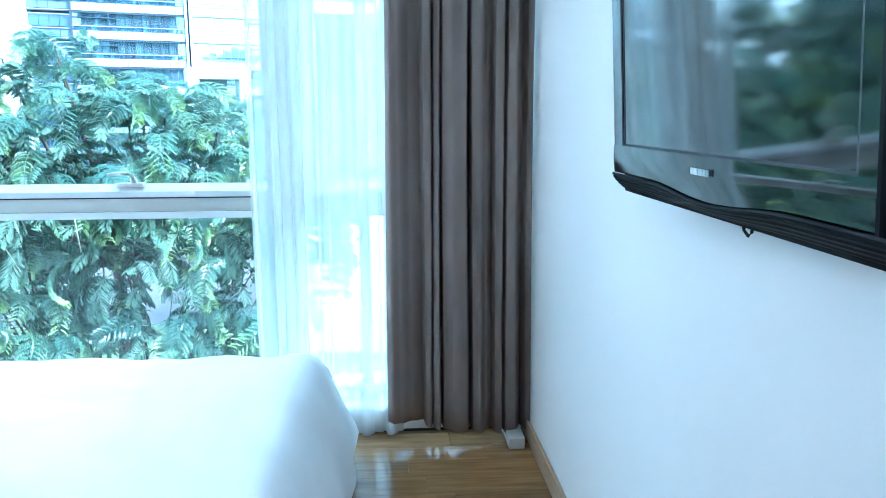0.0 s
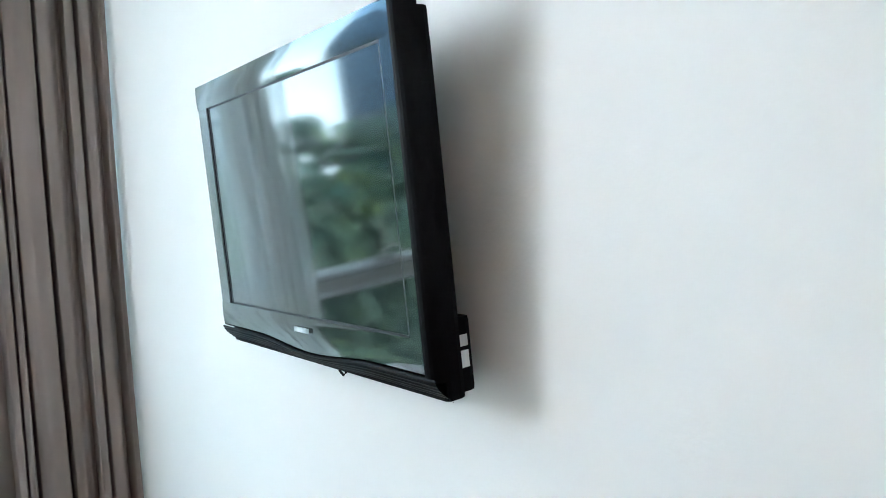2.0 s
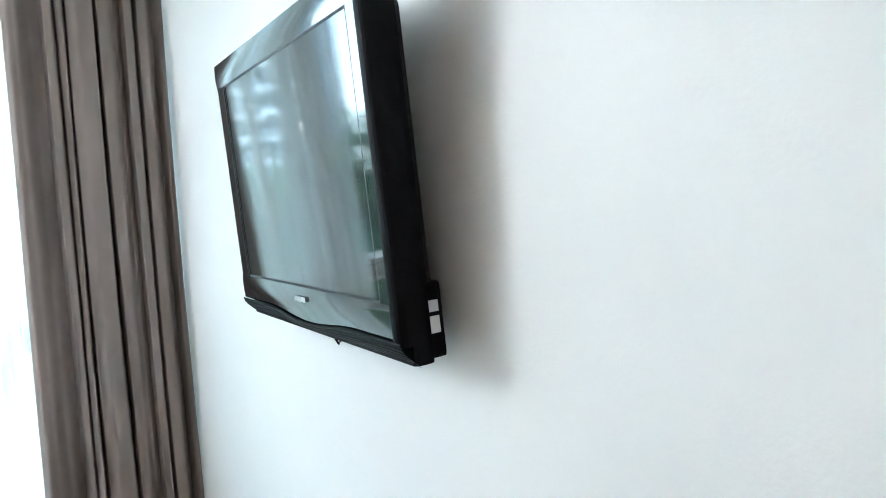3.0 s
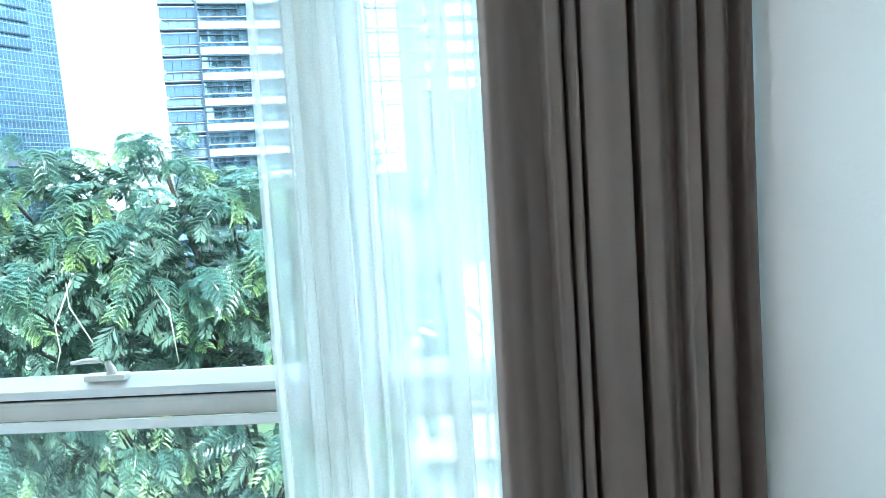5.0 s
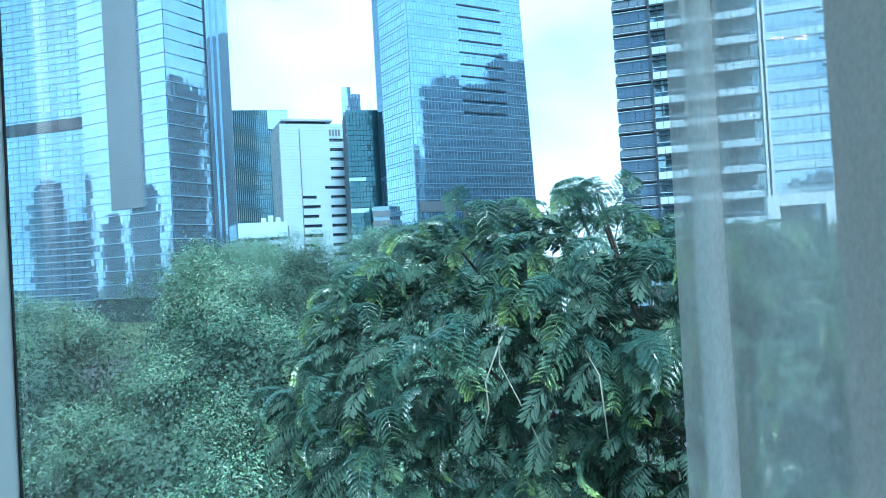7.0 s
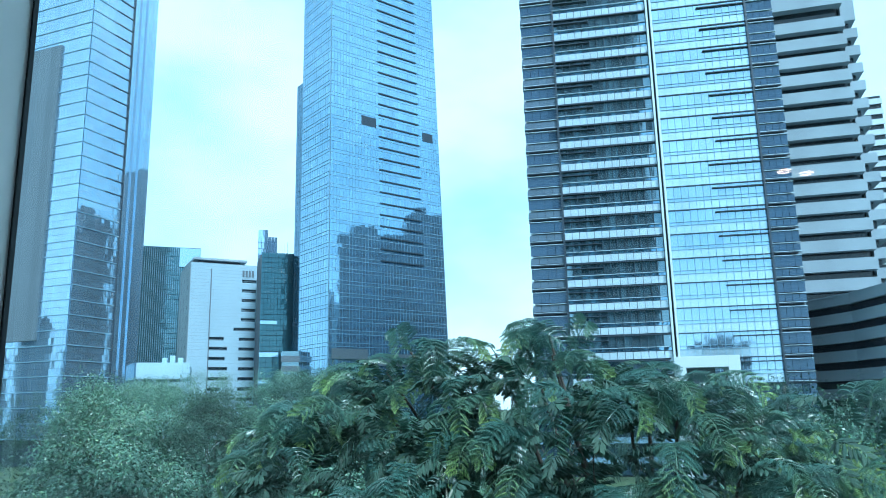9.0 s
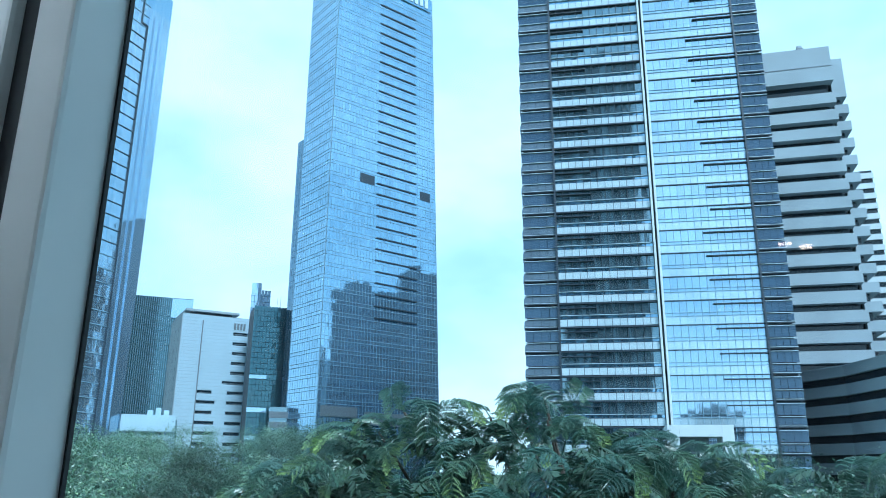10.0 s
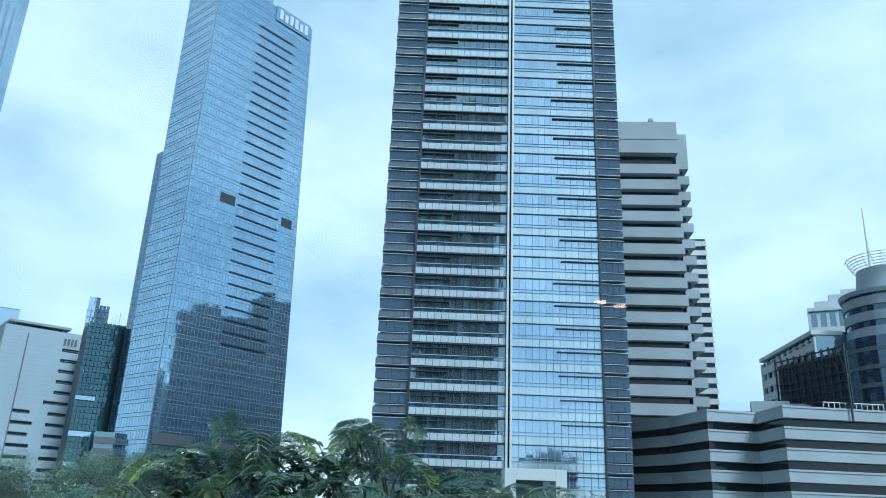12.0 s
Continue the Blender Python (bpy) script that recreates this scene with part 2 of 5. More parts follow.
setting(box("wall_south", XL, 0, YB - 0.15, YB, -0.12, H + 0.1, MAT_WALL), "white painted plaster wall of the bedroom", "wall")
setting(box("ceiling", XL, 0, YB, 0.07, H, H + 0.15, MAT_CEIL), "flat white painted ceiling", "ceiling")
setting(box("baseboard", -0.014, -0.001, YB, -0.075, 0.0, 0.075, MAT_TRIM, bevel=0.003), "narrow tan wooden baseboard along the wall", "baseboard")

# ---- window wall ----
ZT = 0.920          # joint between the opening sash and the fixed light below it
win = setting(empty("window_1"), "floor-to-ceiling white aluminium window with an opening sash", "window")
MULL = (-3.27, -2.145, -0.895, -0.03)
for i, mx in enumerate(MULL):
    box("mullion", mx - 0.03, mx + 0.03, -0.06, 0.004, 0.16, 2.5, MAT_FRAME, win, 0.004)
box("head_rail", XL + 0.01, -0.01, -0.06, 0.06, 2.5, 2.56, MAT_FRAME, win, 0.004)
box("bottom_rail", XL + 0.01, -0.01, -0.06, 0.06, 0.10, 0.16, MAT_FRAME, win, 0.004)
for a, b in zip(MULL, MULL[1:]):
    x0, x1 = a + 0.031, b - 0.031
    box("transom", x0, x1, -0.045, 0.05, ZT - 0.053, ZT - 0.012, MAT_FRAME2, win, 0.003)
    box("transom_bead", x0, x1, -0.058, -0.046, ZT - 0.079, ZT - 0.0535, MAT_FRAME, win, 0.003)
    box("transom_top", x0, x1, -0.050, 0.05, ZT - 0.0115, ZT - 0.004, MAT_FRAME2, win, 0.002)
    box("gasket", x0, x1, -0.044, 0.04, ZT - 0.0035, ZT + 0.0015, MAT_GASKET, win)
    g = box("pane", x0, x1, 0.004, 0.010, 0.161, ZT - 0.080, MAT_GLASS, win)
    g.visible_shadow = False
    s = part("sash", bmesh.new(), MAT_FRAME, win, "white aluminium opening sash")
    bm = bmesh.new()
    box_into(bm, x0 + 0.002, x1 - 0.002, -0.050, 0.0, ZT + 0.002, ZT + 0.018, 0.002)
    wedge = [bm.verts.new((x, y, z)) for x in (x0 + 0.002, x1 - 0.002) for y, z in ((-0.054, ZT + 0.0185), (-0.054, ZT + 0.024), (-0.012, ZT + 0.050), (0.0, ZT + 0.050), (0.0, ZT + 0.0185))]
    for k in range(5):
        bm.faces.new((wedge[k], wedge[(k + 1) % 5], wedge[5 + (k + 1) % 5], wedge[5 + k]))
    bm.faces.new(wedge[4::-1])
    bm.faces.new(wedge[5:])
    box_into(bm, x0 + 0.002, x1 - 0.002, -0.052, 0.0, 2.445, 2.498, 0.004)
    box_into(bm, x0 + 0.020, x0 + 0.066, -0.052, -0.0083, ZT + 0.050, 2.445, 0.004)
    box_into(bm, x1 - 0.066, x1 - 0.020, -0.052, -0.0083, ZT + 0.050, 2.445, 0.004)
    bm.to_mesh(s.data)
    bm.free()
    box("sash_gasket", x0 + 0.0005, x0 + 0.0195, -0.0505, -0.002, ZT + 0.059, 2.444, MAT_GASKET, s)
    box("glazing_bead", x0 + 0.0665, x0 + 0.0690, -0.0115, -0.0085, ZT + 0.0585, 2.4445, MAT_GASKET, s)
    box("glazing_bead", x1 - 0.0690, x1 - 0.0665, -0.0115, -0.0085, ZT + 0.0585, 2.4445, MAT_GASKET, s)
    box("sash_gasket", x1 - 0.0195, x1 - 0.0005, -0.040, -0.002, ZT + 0.059, 2.444, MAT_GASKET, s)
    g = box("pane", x0 + 0.066, x1 - 0.066, -0.008, -0.002, ZT + 0.050, 2.445, MAT_GLASS, s)
    g.visible_shadow = False
setting(box("wall_north_base", XL, 0, -0.165, 0.07, 0.0, 0.0995, MAT_WALL), "low white plinth under the window", "wall")
setting(box("plinth_joint", XL + 0.02, -0.10, -0.1685, -0.1655, 0.0005, 0.010, MAT_GASKET), "dark joint at the foot of the plinth", "trim")
setting(box("wall_north_head", XL, 0, -0.07, 0.07, 2.5605, H, MAT_WALL), "narrow white wall strip above the window", "wall")

# lever handle on the sash rail
hd = tagged(empty("window_handle", -1.50, -0.030, ZT + 0.042), "white lever handle on the opening window sash", "handle")
box("base_plate", -0.052, 0.052, -0.018, 0.017, -0.002, 0.014, MAT_IVORY, hd, 0.005)
bm = bmesh.new()
tube_into(bm, [(0.012, -0.002, 0.010), (0.014, -0.004, 0.024), (0.008, -0.008, 0.042), (-0.012, -0.012, 0.050), (-0.045, -0.014, 0.050), (-0.082, -0.014, 0.046)], [0.015, 0.011, 0.0085, 0.0075, 0.0065, 0.0045], 10)
part("lever", bm, MAT_IVORY, hd, smooth=True)


# ---- curtains ----
def cloth(name, x0, x1, y, z0, z1, folds, material, seed, ridge=1.0, thick=0.0, ends=(0.0, 0.0)):
    """A hanging curtain: columns follow uneven folds that drift a little from top to hem."""
    rnd = random.Random(seed)
    n, rows = int((x1 - x0) / 0.004), 26
    at = [0.0]
    while at[-1] < 1.0:
        at.append(at[-1] + rnd.uniform(0.55, 1.5) / folds)
    depth = [rnd.uniform(0.5, 1.0) * (1 if k % 2 else -1) for k in range(len(at))]
    drift = [rnd.uniform(-0.3, 0.3) for _ in at]
    verts, faces = [], []
    for r in range(rows + 1):
        v = r / rows
        for c in range(n + 1):
            u = c / n
            k = max(i for i in range(len(at)) if at[i] <= u)
            k = min(k, len(at) - 2)
            f = (u - at[k]) / (at[k + 1] - at[k])
            s = f * f * (3 - 2 * f)
            d = depth[k] * (1 - s) + depth[k + 1] * s
            d += 0.28 * math.sin(u * folds * 7.1 + seed + drift[k] * v * 3) * (0.3 + 0.7 * v)
            x = x0 + u * (x1 - x0) + 0.012 * math.sin(d * 2.5 + v * 1.3) + (ends[0] * (1 - u) + ends[1] * u) * v
            verts.append((x, y + d * ridge * (0.72 + 0.28 * v), z1 + (z0 - z1) * v + (0.012 * math.sin(u * folds * 2.3 + seed) if r == rows else 0)))
    w = n + 1
    for r in range(rows):
        for c in range(n):
            i = r * w + c
            faces.append((i, i + 1, i + w + 1, i + w))
    ob = new(name, raw_mesh(name, verts, faces, material, True))
    if thick:
        md = ob.modifiers.new("thickness", "SOLIDIFY")
        md.thickness = thick
    return ob


def pleated(name, profile, y, z0, z1, material, thick):
    """A heavy curtain whose pleats follow a rhythm of (x, depth) and loosen towards the hem."""
    rows, fine = 30, 9
    xs = []
    for (xa, da), (xb, db) in zip(profile, profile[1:]):
        for k in range(fine):
            f = k / fine
            s = 0.5 - 0.5 * math.cos(math.pi * f)
            xs.append((xa + (xb - xa) * f, da + (db - da) * s))
    xs.append(profile[-1])
    verts, faces = [], []
    for r in range(rows + 1):
        v = r / rows
        for x, d in xs:
            sway = 0.006 * math.sin(x * 31 + v * 2.2) * v + 0.004 * math.sin(x * 70 + v * 5)
            wide = -0.53 + (x + 0.53) * (1.0 - 0.02 * math.sin(v * 3.1))
            verts.append((min(wide + sway * 0.6 * min(1, -x / 0.05), -0.0045), y + d * (1.0 + 0.15 * math.sin(x * 23 + v * 2.5)) + sway, z1 + (z0 + max(0.0, -0.155 * (x + 0.19)) - z1) * v))
    w = len(xs)
    for r in range(rows):
        for c in range(w - 1):
            i = r * w + c
            faces.append((i, i + 1, i + w + 1, i + w))
    ob = new(name, raw_mesh(name, verts, faces, material, True))
    md = ob.modifiers.new("thickness", "SOLIDIFY")
    md.thickness, md.offset = thick, 0.0
    return ob


def layered_sheer(name, strips, y, z0, z1, material, seed):
    """One voile sheet that runs on through strips (x0, x1, layers): where it lies in several layers it is folded to and fro."""
    rnd = random.Random(seed)
    line = []
    for x0, x1, layers in strips:
        for k in range(layers):
            a, b = (x0, x1) if k % 2 == 0 else (x1, x0)
            inset = 0.10 * (x1 - x0) * rnd.uniform(0.2, 1.0) if layers > 1 else 0.0
            if k % 2 == 0 and k + 1 < layers:
                b -= inset
            if k % 2 == 1:
                b += inset
            base = 0.007 * (k - (layers - 1) / 2)
            n = max(4, int(abs(b - a) / 0.004))
            ph, amp, wave = rnd.uniform(0, 6), rnd.uniform(0.003, 0.008), rnd.uniform(60, 130)
            for i in range(n):
                f = i / n
                line.append((a + (b - a) * f, base + amp * math.sin(ph + wave * (a + (b - a) * f)) + 0.014 * max(0, f - 0.75) * 4 * (k + 1 < layers) * 0.9, ph, layers))
    rows = 22
    verts, faces = [], []
    for r in range(rows + 1):
        v = r / rows
        for x, d, ph, layers in line:
            sway = 0.004 * math.sin(3.0 * v + ph) * v + 0.0025 * math.sin(7.0 * v + 2 * ph) * (layers > 1)
            verts.append((x + sway - 0.010 * (v - 0.5) * (layers == 1), y + d * (0.8 + 0.5 * v), z1 + (z0 - z1) * v))
    w = len(line)
    for r in range(rows):
        for c in range(w - 1):
            i = r * w + c
            faces.append((i, i + 1, i + w + 1, i + w))
    return new(name, raw_mesh(name, verts, faces, material, True))


SHEER = [(-1.020, -1.003, 3), (-1.003, -0.946, 1), (-0.946, -0.915, 7), (-0.915, -0.870, 7), (-0.870, -0.834, 5), (-0.834, -0.780, 1), (-0.784, -0.778, 3), (-0.778, -0.742, 1), (-0.746, -0.740, 3), (-0.740, -0.640, 1),
         (-0.640, -0.598, 7), (-0.598, -0.560, 1), (-0.566, -0.560, 3), (-0.560, -0.545, 1), (-0.545, -0.505, 7), (-0.505, -0.470, 1)]
PLEATS = [(-0.535, 0.020), (-0.515, -0.004), (-0.490, 0.004), (-0.450, 0.050), (-0.410, 0.062), (-0.399, -0.006), (-0.380, -0.010), (-0.368, 0.050), (-0.362, 0.0), (-0.345, -0.012), (-0.335, 0.058), (-0.326, 0.0),
          (-0.290, -0.016), (-0.245, -0.008), (-0.232, 0.060), (-0.222, -0.004), (-0.198, -0.010), (-0.165, 0.040), (-0.143, 0.060), (-0.134, -0.004), (-0.112, -0.008), (-0.100, 0.058), (-0.090, 0.0), (-0.062, -0.004), (-0.034, 0.055), (-0.014, 0.010), (-0.0005, 0.0)]
tagged(pleated("blackout_curtain", PLEATS, -0.285, 0.035, 2.55, MAT_DRAPE, 0.004), "taupe blackout curtain gathered in deep folds beside the wall", "curtain")
tagged(layered_sheer("sheer_curtain", SHEER, -0.192, 0.012, 2.55, MAT_SHEER, 11), "white translucent voile curtain pulled aside in loose folds", "curtain", "sheer curtains")
tagged(cloth("sheer_curtain", -2.32, -1.97, -0.20, 0.012, 2.55, 6, MAT_SHEER, 23, 0.030), "white translucent voile curtain pulled aside in loose folds", "curtain", "sheer curtains")
tagged(cloth("sheer_curtain", -3.26, -2.35, -0.20, 0.012, 2.55, 16, MAT_SHEER_DENSE, 31, 0.028), "white voile curtain drawn across the window bay", "curtain", "sheer curtains")
setting(box("curtain_track", XL + 0.02, -0.02, -0.36, -0.20, 2.56, 2.60, MAT_FRAME, None, 0.004), "white double curtain track under the ceiling", "trim")
setting(box("window_reveal_foot", -0.095, -0.036, -0.37, -0.170, 0.001, 0.045, MAT_FRAME2, None, 0.004), "white boxed foot in the corner behind the curtain", "trim")

# ---- bed ----
bed = tagged(empty("bed", -1.72, -1.27, 0), "made bed with smooth white duvet, foot towards the television", "bed")
box("base", -0.98, 0.98, -0.76, 0.74, 0.0, 0.22, MAT_TRIM, bed, 0.02)
bm = bmesh.new()
NX, NY, NS = 70, 60, 12
hx, hy, top, rad = 0.968, 0.800, 0.452, 0.10
grid = []
for i in range(NX + 2 * NS + 1):
    row = []
    for j in range(NY + 2 * NS + 1):
        def fold(k, n, half):
            if k < NS:
                return -half, (NS - k) / NS
            if k > n + NS:
                return half, (k - n - NS) / NS
            return -half + 2 * half * (k - NS) / n, 0.0
        u, du = fold(i, NX, hx - rad)
        w, dw = fold(j, NY, hy - rad)
        dmax = max(du, dw)
        arc = min(dmax * 0.5, 0.22) / 0.22
        out = rad * math.sin(arc * math.pi / 2)
        out += 0.30 * max(0, dmax * 0.5 - 0.17)
        sx = (1 if u > 0 else -1) * (out if du else 0)
        sy = (1 if w > 0 else -1) * (out if dw else 0)
        z = top - rad * (1 - math.cos(arc * math.pi / 2)) - max(0, dmax * 0.5 - 0.22) * 0.95
        q = Vector((u + sx, w + sy, z))
        q.z += 0.012 * noise.noise(Vector((q.x * 2.2, q.y * 2.2, 3))) + 0.007 * noise.noise(Vector((q.x * 7, q.y * 7, 1))) + 0.004 * noise.noise(Vector((q.x * 16, q.y * 13, 4)))
        ripple = 0.012 * max(0, dmax - 0.3) * math.sin((q.x + q.y) * 17 + 2 * noise.noise(q * 3))
        q.x += ripple if du else 0
        q.y += ripple if dw else 0
        row.append(bm.verts.new(q))
    grid.append(row)
for i in range(len(grid) - 1):
    for j in range(len(grid[0]) - 1):
        bm.faces.new((grid[i][j], grid[i + 1][j], grid[i + 1][j + 1], grid[i][j + 1]))
part("duvet", bm, MAT_BED, bed, "smooth white cotton duvet hanging over the foot", True)

# ---- television on the wall ----
TVY0, TVY1 = -2.376, -1.592
HT = 0.543
tv = tagged(empty("television", 0, (TVY0 + TVY1) / 2, 1.086), "black flat wall-mounted television, switched off, window mirrored in it", "television")
W2 = (TVY1 - TVY0) / 2
TVM = pose(-0.107, W2, 0, 0, 0, 0.25) @ pose(0, -W2, 0, 0, -3.2, 0)      # leans forward and turns a little to the room


def tvpart(name, bm, material, label="", parent=None, smooth=False):
    bmesh.ops.transform(bm, matrix=TVM, verts=bm.verts)
    ob = part(name, bm, material, parent or tv, label, smooth)
    return ob


def tvbox(name, y0, y1, d0, d1, z0, z1, material, bevel=0.0, label="", parent=None):
    bm = bmesh.new()
    box_into(bm, d0, d1, y0, y1, z0, z1, bevel)
    return tvpart(name, bm, material, label, parent)


def lip(y):
    """Height of the waved lower edge of the glossy bezel."""
    s = min(1.0, abs(y + 0.01) / (0.58 * W2))
    return 0.038 - 0.013 * (0.5 + 0.5 * math.cos(math.pi * s))


tvbox("shell", -W2 + 0.003, W2 - 0.003, 0.012, 0.044, 0.0005, HT - 0.012, MAT_TVSIDE, 0.008)
bm = bmesh.new()
ring = []
for o, zt, zb, yy in ((0.038, HT - 0.014, 0.012, W2 - 0.014), (0.050, HT - 0.030, 0.012, W2 - 0.016), (0.066, HT - 0.055, 0.030, W2 - 0.035)):
    ring.append([bm.verts.new((o, -yy, zb)), bm.verts.new((o, yy, zb)), bm.verts.new((o, yy, zt)), bm.verts.new((o, -yy, zt))])
for a, b2 in zip(ring, ring[1:]):
    for k in range(4):
        bm.faces.new((a[k], a[(k + 1) % 4], b2[(k + 1) % 4], b2[k]))
bm.faces.new(ring[-1])
bmesh.ops.recalc_face_normals(bm, faces=bm.faces)
tvpart("rear_housing", bm, MAT_TVSIDE)
jb = tvbox("socket_box", -W2 + 0.014, -W2 + 0.10, 0.040, 0.070, 0.004, 0.112, MAT_TVSIDE, 0.008, "black socket box at the back corner")
tvbox("label", -W2 + 0.0125, -W2 + 0.0135, 0.046, 0.062, 0.040, 0.064, MAT_WHITE, 0, "small white socket label", jb)
tvbox("label", -W2 + 0.0125, -W2 + 0.0135, 0.046, 0.062, 0.070, 0.086, MAT_SILVER, 0, "small grey socket label", jb)
# glossy front frame with a waved lower edge, swelling outwards
bm = bmesh.new()
N = 60
IY0, IY1, IZ0, IZ1 = -W2 + 0.053, W2 - 0.062, 0.088, 0.494
rows = []
for k in range(N + 1):
    y = -W2 + 2 * W2 * k / N
    rows.append((y, lip(y)))
def col(y, z0, z1, n, bulge):
    return [bm.verts.new((-0.004 - bulge * math.sin(math.pi * i / n), y, z0 + (z1 - z0) * i / n)) for i in range(n + 1)]
cols = [col(y, zl, IZ0, 5, 0.0015) for y, zl in rows if y > -W2 + 0.026]
for a, b2 in zip(cols, cols[1:]):
    for i in range(5):
        bm.faces.new((a[i], b2[i], b2[i + 1], a[i + 1]))
cols = [col(y, IZ1, HT, 4, 0.0015) for y, zl in rows if y > -W2 + 0.026]
for a, b2 in zip(cols, cols[1:]):
    for i in range(4):
        bm.faces.new((a[i], b2[i], b2[i + 1], a[i + 1]))
near = [[bm.verts.new((x, y, IZ0 + (IZ1 - IZ0) * j / 24)) for x, y in ((-0.0055, -W2 + 0.026), (-0.0055, IY0))] for j in range(25)]
for a, b2 in zip(near, near[1:]):
    bm.faces.new((a[0], a[1], b2[1], b2[0]))
bmesh.ops.recalc_face_normals(bm, faces=bm.faces)
for f in bm.faces:
    if f.normal.x > 0:
        f.normal_flip()
tvpart("bezel", bm, MAT_TVBLK, "glossy black bezel with a waved lower edge", None, True)
bm = bmesh.new()
box_into(bm, -0.0038, 0.013, -W2 + 0.026, W2, 0.040, HT, 0.003)
tvpart("bezel_back", bm, MAT_TVBLK)
bm = bmesh.new()
prev = None
for j in range(25):
    z = 0.030 + (HT - 0.030) * j / 24
    row = [bm.verts.new((0.024 - 0.0298 * math.sin(k * math.pi / 16), -W2 + 0.026 * (1 - math.cos(k * math.pi / 16)), z)) for k in range(9)]
    row.append(bm.verts.new((0.024, -W2 + 0.026, z)))
    if prev:
        for k in range(10):
            bm.faces.new((prev[k], prev[(k + 1) % 10], row[(k + 1) % 10], row[k]))
    else:
        bm.faces.new(row)
    prev = row
bm.faces.new(prev[::-1])
bmesh.ops.recalc_face_normals(bm, faces=bm.faces)
tvpart("side_flank", bm, MAT_TVSIDE, "satin black rounded side of the casing")
bm = bmesh.new()
far = [[bm.verts.new((-0.006 + 0.012 * (k / 5) ** 1.15, IY1 + (W2 - IY1) * k / 5, z)) for k in range(6)] for z in (IZ0, IZ1)]
for k in range(5):
    bm.faces.new((far[0][k], far[0][k + 1], far[1][k + 1], far[1][k]))
tvpart("far_flank", bm, MAT_TVSIDE, "satin black far edge of the bezel")
# ribbed speaker lip under the bezel
bm = bmesh.new()
prev = None
for k in range(N + 1):
    y, zl = rows[k]
    pts = []
    for i in range(13):
        f = i / 12
        ang = f * math.pi * 0.62
        z = zl - (zl + 0.0) * f
        pts.append(bm.verts.new((-0.008 + 0.030 * (1 - math.cos(ang)) * 0.7 - 0.0012 * (i % 2), y, z)))
    if prev:
        for i in range(12):
            bm.faces.new((prev[i], pts[i], pts[i + 1], prev[i + 1]))
    prev = pts
bmesh.ops.recalc_face_normals(bm, faces=bm.faces)
tvpart("speaker_lip", bm, MAT_TVSIDE, "ribbed matt black speaker strip")
tvbox("screen", IY0 + 0.004, IY1 - 0.004, -0.0030, -0.0005, IZ0 + 0.004, IZ1 - 0.004, MAT_SCREEN, 0, "dark grey-green reflective screen")
for y0, y1, z0, z1 in ((IY0, IY0 + 0.004, IZ0, IZ1), (IY1 - 0.004, IY1, IZ0, IZ1), (IY0 + 0.0041, IY1 - 0.0041, IZ0, IZ0 + 0.0039), (IY0 + 0.0041, IY1 - 0.0041, IZ1 - 0.0039, IZ1)):
    tvbox("screen_rim", y0, y1, -0.0048, -0.0006, z0, z1, MAT_GASKET)
for k in range(7):
    tvbox("maker_mark", -0.0295 + k * 0.0085, -0.0295 + k * 0.0085 + 0.0062, -0.0100, -0.0088, 0.062, 0.071, MAT_SILVER, 0, "small silver maker's mark drawn as bars")
bm = bmesh.new()
tube_into(bm, [(0.03, -0.075, 0.012), (0.03, -0.072, -0.008), (0.03, -0.062, -0.014), (0.03, -0.050, -0.008), (0.03, -0.048, 0.012)], [0.0022] * 5, 6)
tvpart("cable_loop", bm, MAT_TVSIDE, "thin black cable loop under the set")
bm = bmesh.new()
box_into(bm, -0.045, -0.0005, -0.14, 0.14, 0.16, 0.36, 0.004)
part("wall_bracket", bm, MAT_TVSIDE, tv, "black steel wall bracket behind the set")

# switch plate on the wall
sw = tagged(empty("wall_switch", 0, -3.068, 1.150), "ivory plastic double rocker switch on the white wall", "switch")
box("plate", -0.008, -0.0005, -0.06, 0.06, -0.06, 0.06, MAT_PLATE, sw, 0.003)
for z in (-0.026, 0.030):
    box("rocker", -0.012, -0.0085, -0.052, 0.052, z - 0.024, z + 0.022, MAT_PLATE, sw, 0.002)
# flush ceiling lamps, mirrored in the window pane
for lx, ly in ((-1.95, -4.15), (-1.85, -4.26)):
    cl = tagged(empty("ceiling_downlight", lx, ly, H), "small round warm downlight set in the ceiling", "lamp", "ceiling lamps")
    bm = bmesh.new()
    bmesh.ops.create_cone(bm, cap_ends=True, segments=28, radius1=0.044, radius2=0.048, depth=0.02, matrix=pose(0, 0, -0.0105))
    part("rim", bm, MAT_FRAME, cl)
    bm = bmesh.new()
    bmesh.ops.create_cone(bm, cap_ends=True, segments=28, radius1=0.036, radius2=0.038, depth=0.008, matrix=pose(0, 0, -0.025))
    part("diffuser", bm, MAT_LAMP, cl, "warm glowing diffuser")

